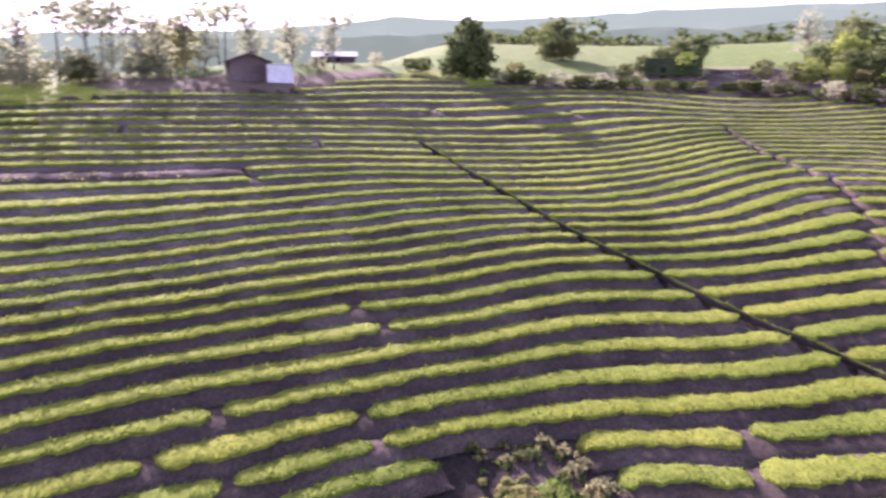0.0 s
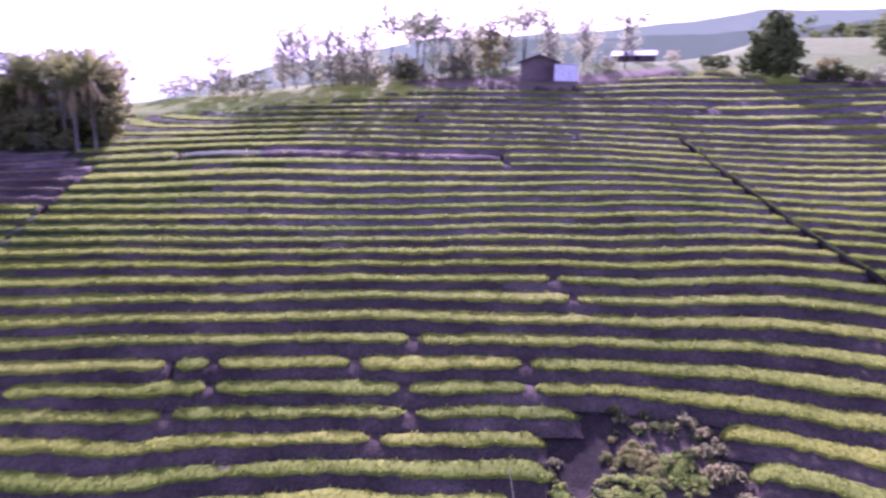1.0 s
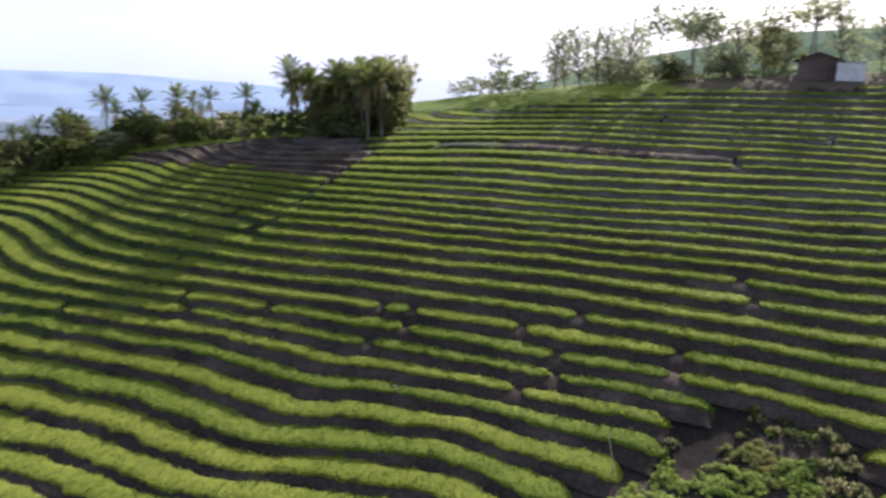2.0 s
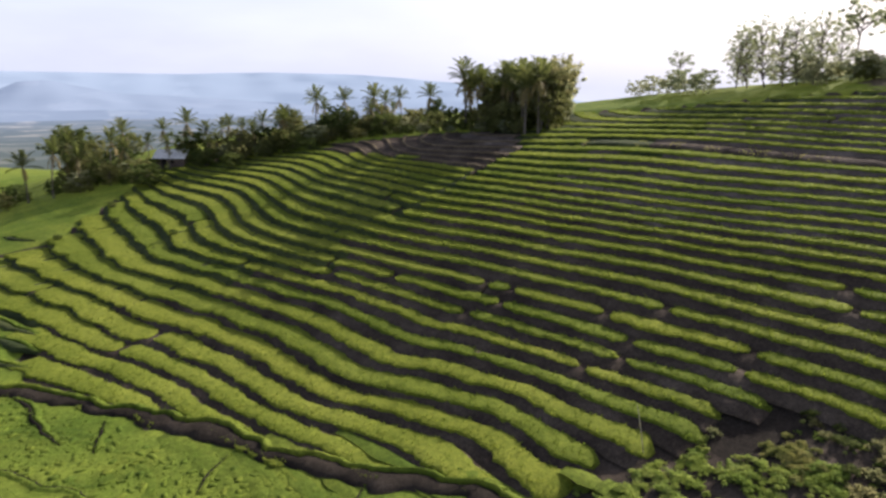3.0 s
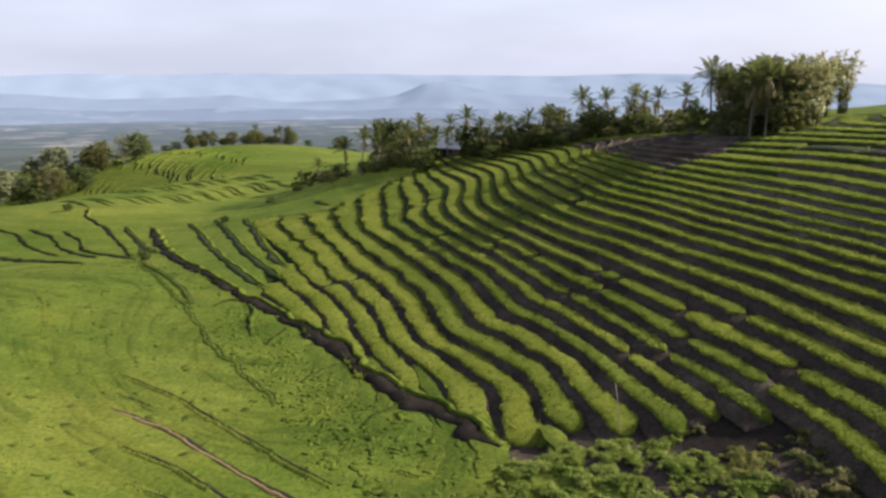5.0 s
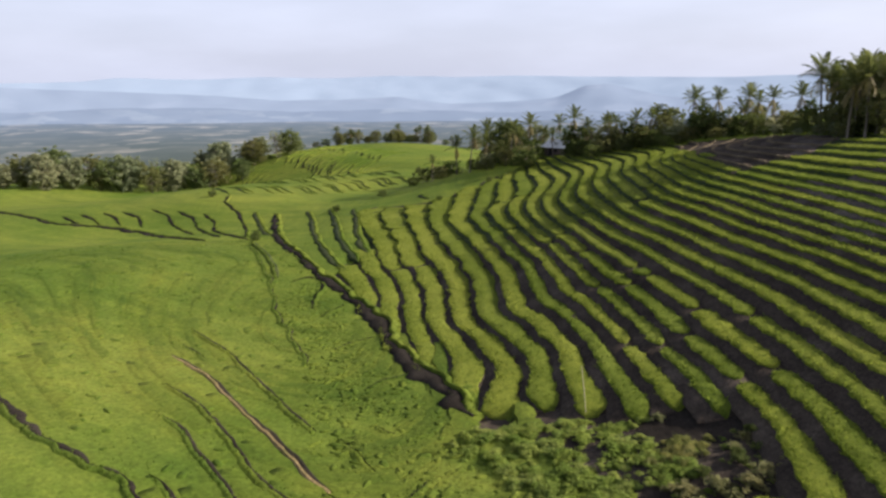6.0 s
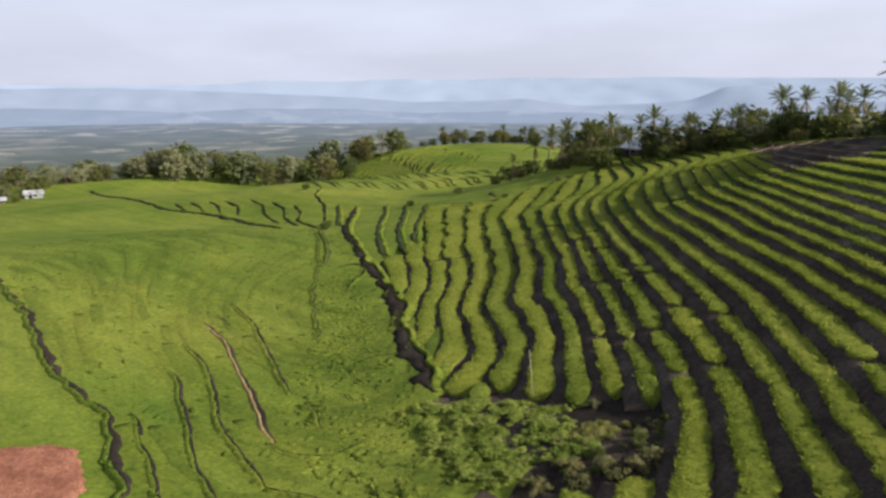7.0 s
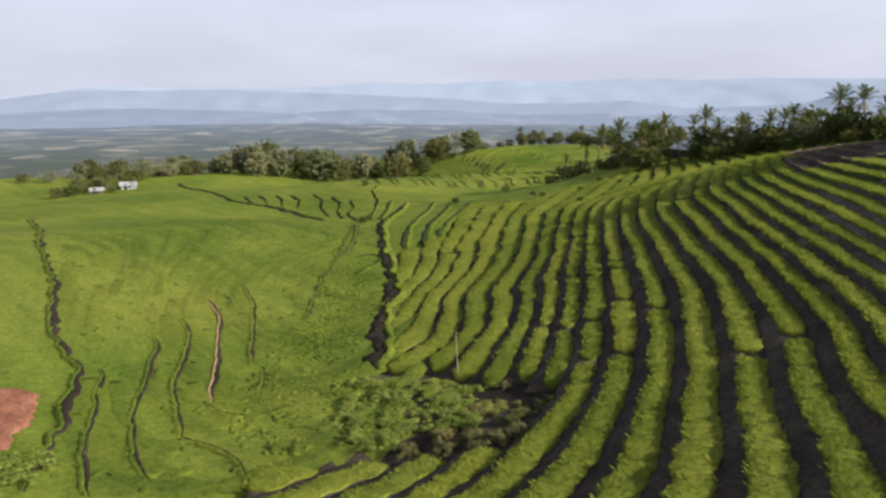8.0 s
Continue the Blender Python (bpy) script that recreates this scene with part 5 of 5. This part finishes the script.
LOW_BELT = [("shrub", -104 - 6 * math.sin(k * 2.1), -24 + 2.4 * k, 3.5 + 1.5 * math.sin(k * 1.7)) if k % 2 else ("pale", -106 - 5 * math.sin(k * 1.3), -24 + 2.4 * k, 3.2 + math.sin(k * 2.3)) for k in range(27)]
BRUSH = [(("shrub", "olive", "pale", "scrub", "pale")[k % 5], -111 - 4.5 * math.sin(k * 1.93) + 0.21 * k, -30 + 1.75 * k, (3.4, 4.6, 3.2, 3.6, 4)[k % 5] + 0.7 * math.sin(k * 2.3)) for k in range(42)]
CLUMP = [(("pale", "palm_a", "palm_b", "pale", "olive", "palm_c")[k % 6], -90 + 0.95 * k, 47 + 3 * math.sin(k * 2.2) + 0.1 * k, (4, 7, 8, 3.6, 4.6, 7.5)[k % 6] + math.sin(k * 1.7)) for k in range(20)]
# a gap in the brush before the hut on the ridge
UNDER, LOW_BELT, BRUSH = ([p for p in group if abs(p[2] + 8.5 - 0.13 * (p[1] + 112)) > 3.0 or p[1] < -114] for group in (UNDER, LOW_BELT, BRUSH))
FOOT = [(("shrub", "pale", "scrub", "shrub")[k % 4], np.interp(k, [0, 6, 12, 18, 25], [-103, -96, -87, -76, -65]) + 0.8 * math.sin(k * 2.9), np.interp(k, [0, 6, 12, 18, 25], [25, 34.5, 39.5, 43.5, 46]) + 0.9 * math.sin(k * 1.7), 1.7 + 0.5 * math.sin(k * 2.1)) for k in range(26)]
NORTH_LINE = [("scrub", -90, 82, 3.5), ("scrub", -86, 83, 4), ("sparse", -82, 86, 8), ("scrub", -79, 83, 4.5), ("scrub", -75, 82, 5), ("scrub", -71, 83, 4.5), ("tall", -70, 89, 12), ("tall", -67, 89, 12.5), ("tall", -64, 90, 13),
              ("tall", -61, 91, 11), ("tall", -59, 92, 12.5), ("tall", -56.5, 92.5, 12.5), ("scrub", -54, 91, 4), ("sparse", -53, 97, 13), ("scrub", -50, 95, 5), ("sparse", -48, 99, 12.5), ("sparse", -44.5, 99, 11), ("tall", -42, 99.5, 9.5),
              ("tall", -40, 101, 10.5), ("sparse", -38, 104, 11), ("tall", -36, 106, 9), ("sparse", -34, 110, 12), ("tall", -30, 113, 11), ("tall", -24, 112, 9.5), ("sparse", -18, 116, 11), ("scrub", -20, 113, 2.5)]
NORTH_BACK = [("tall", -66, 100, 10), ("tall", -60, 102, 11), ("sparse", -54, 108, 12), ("tall", -50, 106, 9), ("tall", -46, 112, 11), ("olive", -42, 114, 9), ("tall", -76, 96, 8), ("sparse", -38, 120, 12),
              ("tall", -33, 124, 10), ("tall", -28, 128, 11), ("sparse", -58, 114, 13), ("olive", -48, 126, 11), ("tall", -22, 134, 9), ("scrub", -12, 126, 2.4), ("shrub", -3.5, 123, 3), ("shrub", -6, 124, 2.4)]
NORTH_SCRUB = [(("scrub", "scrub", "pale")[k % 3], -66 + 2.2 * k + math.sin(k * 2.1), 94 + 0.42 * k + 2.5 * math.sin(k * 1.3), 3.2 + 1.1 * math.sin(k * 1.9)) for k in range(30)]
NORTH_SCRUB = [p for p in NORTH_SCRUB if p[1] < -16 and not (-38 < p[1] < -14 and p[2] < 110)]
NORTH_TOP = [("column", 3.8, 122.8, 10.8), ("column", 6.3, 123.1, 10.4), ("shrub", 1, 122, 3.6), ("shrub", 5, 121.6, 4), ("hazel", 22, 150, 4.4), ("hazel", 27, 150.5, 4.4), ("pale", 24.5, 149, 4.6), ("pale", 13, 124, 3.6), ("hazel", 24.3, 151.5, 9.4),
             ("hazel", 42, 137, 5), ("hazel", 46, 139, 6.5), ("hazel", 50, 141, 7), ("bright", 45, 130, 5.5), ("hazel", 38, 134, 4), ("pale", 34, 131, 3)]
r_hedge = np.random.default_rng(19)
NORTH_HEDGE = []
for k in range(74):
    u = k / 73
    hx, hy = np.interp(u, [0, 0.5, 0.72, 1], [9, 45, 60, 80]), np.interp(u, [0, 0.5, 0.72, 1], [122.8, 121.6, 115.4, 97.5])
    NORTH_HEDGE.append((("shrub", "scrub", "shrub", "pale", "shrub")[k % 5], hx + r_hedge.normal(0, 0.7), hy + r_hedge.normal(0.3, 0.7), r_hedge.uniform(0.8, 2.3) + (1.2 if r_hedge.uniform() < 0.14 else 0)))
NORTH_EAST = [("bright", 72, 126, 8.5), ("hazel", 76, 131, 10.5), ("bright", 80, 123, 9.5), ("palm_b", 78, 114, 9), ("bright", 67, 119, 4.5), ("bright", 73, 113, 5), ("pale", 76, 109, 4), ("hazel", 68, 128, 6), ("shrub", 63, 124, 4), ("pale", 58, 127, 4),
              ("palm_c", 82, 110, 9), ("hazel", 84, 117, 11), ("tall", 72, 138, 12), ("bright", 84, 101, 7), ("hazel", 90, 106, 11), ("palm_a", 87, 112, 11), ("bright", 92, 112, 10), ("bamboo", 79, 107, 9),
              ("bright", 64, 122, 5), ("hazel", 70, 121, 6), ("hazel", 75, 118, 7), ("bright", 82, 127, 10), ("hazel", 87, 124, 11), ("pale", 70, 116, 3.6), ("bright", 77, 104, 4.5), ("hazel", 81, 105, 6.5), ("bright", 86, 107, 8)]
scatter_copies(MAKERS, plant(BELT + BELT_2 + UNDER + LOW_BELT + BRUSH + CLUMP + FOOT + NORTH_LINE + NORTH_BACK + NORTH_SCRUB + NORTH_TOP + NORTH_HEDGE + NORTH_EAST))
SOUTH_WOOD = [(("olive", "thicket", "hazel", "tall", "thicket", "olive", "tall")[k % 7], -116 - 3.0 * k + 5 * math.sin(k * 2.3), -214 + 1.5 * k + 10 * math.sin(k * 1.7), (14, 14, 16, 13, 13, 8)[k % 6] + 2.0 * math.sin(k * 3.1)) for k in range(31)]
SOUTH_SCRUB = [(("thicket", "pale", "olive", "scrub", "thicket")[k % 5], -56 - 2.2 * k + 4 * math.sin(k * 2.9), -238 + 0.5 * k + 12 * math.sin(k * 1.9), (7, 5, 8, 6, 8)[k % 5] + 1.5 * math.sin(k * 1.1)) for k in range(30)]
RIDGE_TREES = [(("round", "broad", "shrub")[k % 3], -285 - 6.5 * k + 5 * math.sin(k * 2.0), -232 + 4.2 * k, (8, 10, 5)[k % 3] + 2 * math.sin(k * 1.3)) for k in range(14)]
r_crest = np.random.default_rng(23)
CREST_TREES = []
for k in range(46):
    u = r_crest.uniform() * 0.35 + 0.65 * (k % 9) / 9 + r_crest.normal(0, 0.015)      # in loose groups along the crest
    kind = ("shrub", "pale", "palm_c", "olive", "scrub", "shrub", "palm_b", "olive")[k % 8]
    CREST_TREES.append((kind, -236 - 56 * u + r_crest.normal(0, 3), -193 + 104 * u + r_crest.normal(0, 2.5), r_crest.uniform(2.6, 5.6) + (3.2 if kind in ("palm_b", "palm_c", "olive") else 0)))
HAMLET_TREES = [("pale", -58, -193, 5), ("scrub", -49, -194, 5), ("pale", -43, -192, 4.5), ("palm_c", -55, -196, 7), ("shrub", -36, -186, 4), ("olive", -40, -190, 6.5), ("shrub", -47, -192, 4.5), ("olive", -50, -195, 6), ("pale", -49, -184, 2.5), ("pale", -32, -184, 4), ("shrub", -62, -200, 6), ("pale", -66, -204, 5),
                ("shrub", -122, -46, 4), ("pale", -126, -52, 5), ("shrub", -120, -52, 3), ("palm_c", -116, -44, 6)]
r_loose = np.random.default_rng(55)
LOOSE = [("shrub", -75 + r_loose.uniform(-18, 30), -36 + r_loose.uniform(-12, 30), r_loose.uniform(0.7, 1.3)) for _ in range(22)]
LOOSE = [p for p in LOOSE if p[1] < -62 and p[2] > -24]
LOOSE += [("pale", -58, -215, 4), ("scrub", -50, -222, 4), ("scrub", -42, -228, 5), ("pale", -34, -232, 4), ("scrub", -66, -210, 5), ("scrub", -74, -216, 5.5), ("scrub", -82, -212, 6), ("pale", -90, -216, 5), ("shrub", -79, -49, 1.6), ("shrub", -94, -46, 1.8), ("shrub", -48.5, -45.5, 1.6), ("shrub", -54, -50, 1.4), ("shrub", -88, -94, 2.0)]
scatter_copies(MAKERS, plant(SOUTH_WOOD + SOUTH_SCRUB + RIDGE_TREES + CREST_TREES + HAMLET_TREES + LOOSE))


def far_woods(name, spots, seed, mat, label):
    """Woods and hedges too far off to count: many small leaf clumps on short stems."""
    r = np.random.default_rng(seed)
    blobs, stems = [], []
    for x, y, size, n in spots:
        for _ in range(n):
            px, py = x + r.normal(0, size), y + r.normal(0, size * 0.6)
            z, h = ground_at(px, py), r.uniform(4, 9)
            stems.append(tube([(px, py, z - 0.5), (px, py, z + h * 0.6)], [0.25, 0.15], 4))
            for _ in range(4):
                blobs.append((px + r.normal(0, h * 0.2), py + r.normal(0, h * 0.2), z + h * r.uniform(0.35, 0.95), h * r.uniform(0.18, 0.3)))
    v, f = leaf_cloud(blobs, 16, 1.1, seed)
    sv, sf = join(*stems)
    faces = f.tolist() + [tuple(i + len(v) for i in g) for g in sf]
    me = mesh_of(name, np.r_[v, np.array([tuple(p) for p in sv])], faces, mat, bark_mat, slots=[0] * len(f) + [1] * len(sf))
    return tagged(new(name, me), label, "woods", kind="stuff")


r_far = np.random.default_rng(91)
far_woods("north_woods", [(r_far.uniform(-170, 190), r_far.uniform(190, 520), r_far.uniform(8, 26), int(r_far.integers(3, 12))) for _ in range(42)], 61, tree_mat, "hazy clumps of trees on the northern slope")
far_woods("south_woods", [(r_far.uniform(-420, 40), r_far.uniform(-640, -300), r_far.uniform(10, 34), int(r_far.integers(5, 16))) for _ in range(60)], 62, tree_mat, "dark woods beyond the southern fields")
far_woods("west_woods", [(r_far.uniform(-560, -330), r_far.uniform(-260, 20), r_far.uniform(10, 30), int(r_far.integers(4, 12))) for _ in range(26)], 63, tree_mat, "woods falling away behind the ridge")


# ---- huts ----
def hut(width, depth, wall, roof_rise, wall_mat, roof_mat, name, label, door=True, panes=1, overhang=0.5):
    """A small gabled house: four walls, two roof slabs, a doorway and window shutters."""
    thing = new(name)
    t = 0.16
    for wname, b in (("wall", box(0, -depth / 2 + t / 2, wall / 2 - 0.3, width, t, wall + 0.6)), ("wall", box(0, depth / 2 - t / 2, wall / 2 - 0.3, width, t, wall + 0.6)),
                     ("wall", box(-width / 2 + t / 2, 0, wall / 2 - 0.3, t, depth - 2 * t, wall + 0.6)), ("wall", box(width / 2 - t / 2, 0, wall / 2 - 0.3, t, depth - 2 * t, wall + 0.6))):
        under(wname, mesh_of("hut_wall", *b, wall_mat, flat=True), thing)
    for s in (-1, 1):
        gable = ([(s * (width / 2 - t / 2) + k * t / 2, yy, zz) for k in (-1, 1) for yy, zz in ((-depth / 2, wall), (depth / 2, wall), (0, wall + roof_rise))], [(0, 1, 2), (3, 5, 4), (0, 3, 4, 1), (1, 4, 5, 2), (2, 5, 3, 0)])
        under("gable", mesh_of("hut_gable", *gable, wall_mat, flat=True), thing)
        slab_v = []
        for k in range(2):
            z = 0.12 * k
            slab_v += [(-width / 2 - overhang, s * (depth / 2 + overhang), wall - roof_rise * overhang / (depth / 2) + z + 0.02), (width / 2 + overhang, s * (depth / 2 + overhang), wall - roof_rise * overhang / (depth / 2) + z + 0.02),
                       (width / 2 + overhang, 0, wall + roof_rise + z + 0.02), (-width / 2 - overhang, 0, wall + roof_rise + z + 0.02)]
        under("roof", mesh_of("hut_roof", slab_v, [(0, 1, 2, 3), (7, 6, 5, 4), (0, 4, 5, 1), (1, 5, 6, 2), (2, 6, 7, 3), (3, 7, 4, 0)], roof_mat, flat=True), thing, "sloping roof sheet")
    if door:
        under("door", mesh_of("hut_door", *box(-width * 0.2, -depth / 2 - 0.02, 0.95, 0.9, 0.06, 1.9), void_mat, flat=True), thing, "dark doorway")
    for k in range(panes):
        under("window", mesh_of("hut_window", *box(width * (0.08 + 0.26 * k), -depth / 2 - 0.02, wall * 0.6, 0.8, 0.06, 0.7), void_mat, flat=True), thing, "dark window opening")
    return tagged(thing, label, "hut")


def stand(ob, x, y, turn, sink=0.0):
    ob.matrix_basis = Matrix.Translation((x, y, ground_at(x, y) - sink)) @ pose(0, 0, 0, 0, 0, turn)
    return ob


stand(hut(5.0, 5.2, 2.3, 0.95, wood_mat, thatch_mat, "wooden_house", "dark weathered wooden house with a thatched gable roof", overhang=0.75), -28.7, 102.6, 114)


def white_screen():
    thing = new("white_shed")
    under("panel", mesh_of("shed_panel", *box(0, 0, 1.1, 3.6, 0.14, 2.8), white_mat, flat=True), thing, "white painted front")
    under("panel", mesh_of("shed_side", *box(1.73, 1.2, 1.05, 0.14, 2.26, 2.7), white_mat, flat=True), thing)
    under("panel", mesh_of("shed_side", *box(-1.73, 1.2, 1.05, 0.14, 2.26, 2.7), white_mat, flat=True), thing)
    roof = box(0, 1.3, 2.56, 3.8, 3.0, 0.1)
    under("roof", mesh_of("shed_roof", *roof, tin_mat, flat=True), thing, "grey tin roof")
    return tagged(thing, "small white-painted shed beside the wooden house", "shed")


stand(white_screen(), -23.5, 101.4, 24)
stand(hut(7.5, 4.5, 1.5, 0.8, wood_mat, tin_mat, "long_shed", "long low shed with a pale tin roof"), -20.5, 134, 8)
stand(hut(5.5, 4.2, 2.2, 1.3, wood_mat, white_mat, "ridge_hut", "small wooden hut with a pale painted roof under palms"), -112, -8.5, 70, 0.5)
stand(hut(5.0, 3.4, 1.5, 0.9, tin_mat, tin_mat, "field_hut", "pale hut with a tin roof in the fields"), -57, -190.5, 160)
stand(hut(3.6, 3.0, 1.2, 0.7, wood_mat, tin_mat, "field_hut", "low brown hut with a pale roof among shrubs"), -45, -187, 165)
stand(hut(7.0, 5.0, 2.4, 1.4, wood_mat, thatch_mat, "hamlet_house", "brown thatched house at the wood's edge"), -86, -236, 130)
stand(hut(7.0, 4.6, 2.2, 1.2, wood_mat, thatch_mat, "hamlet_house", "brown house with a thatched roof at the wood's edge"), -98, -226, 150)
stand(hut(7.0, 5.0, 2.4, 1.4, white_mat, thatch_mat, "hamlet_house", "white house with a brown roof among trees"), -72, -300, 110)
stand(hut(9.0, 5.0, 0.9, 2.6, wood_mat, verge_mat, "hedge_hut", "low hut with an overgrown thatched roof behind the hedge"), 43, 131, -20)


# ---- bare red plot, post ----
RED = [(31, 3.5), (25.5, 5.3), (22.9, 6.9), (23.6, 8.6), (24.2, 10.4), (25.3, 13.2), (26.4, 13.4), (27.1, 16), (28.6, 16.6), (33, 15), (35, 9)]


def red_plot():
    """A low, uneven sheet of bare red earth with a ragged edge."""
    verts, faces = [], []
    ring = resampled(np.array(RED + RED[:1], float), 0.4)
    cx, cy = 28.6, 9.8
    n = len(ring) - 1
    for k in range(9):
        for x, y in ring[:-1]:
            u = k / 8 * (1 + 0.035 * math.sin(x * 5 + y * 3))
            px, py = cx + (x - cx) * u, cy + (y - cy) * u
            verts.append((px, py, ground_at(px, py) + (0.13 if k < 8 else -0.2) + 0.05 * noise.noise((px * 1.2, py * 1.2, 0))))
    for k in range(8):
        for i in range(n):
            faces.append((k * n + i, k * n + (i + 1) % n, (k + 1) * n + (i + 1) % n, (k + 1) * n + i))
    return tagged(new("red_soil_plot", mesh_of("red_plot", verts, faces, red_mat)), "bare reddish soil plot beside the field", "soil plot", kind="structure")


red_plot()


def bamboo_post():
    thing = new("bamboo_post")
    z = ground_at(-0.8, 26.5)
    under("pole", mesh_of("pole", *tube([(-0.8, 26.6, z - 0.4), (-0.9, 26.35, z + 1.4), (-1.05, 26.05, z + 3.2)], [0.038, 0.033, 0.025], 7), pole_mat), thing, "pale dry bamboo pole")
    under("tie", mesh_of("tie", *tube([(-0.93, 26.28, z + 1.75), (-0.94, 26.25, z + 1.85)], [0.045, 0.045], 7), oldpalm_mat), thing, "brown tie on the pole")
    return tagged(thing, "thin leaning bamboo post among the terraces", "post")


bamboo_post()
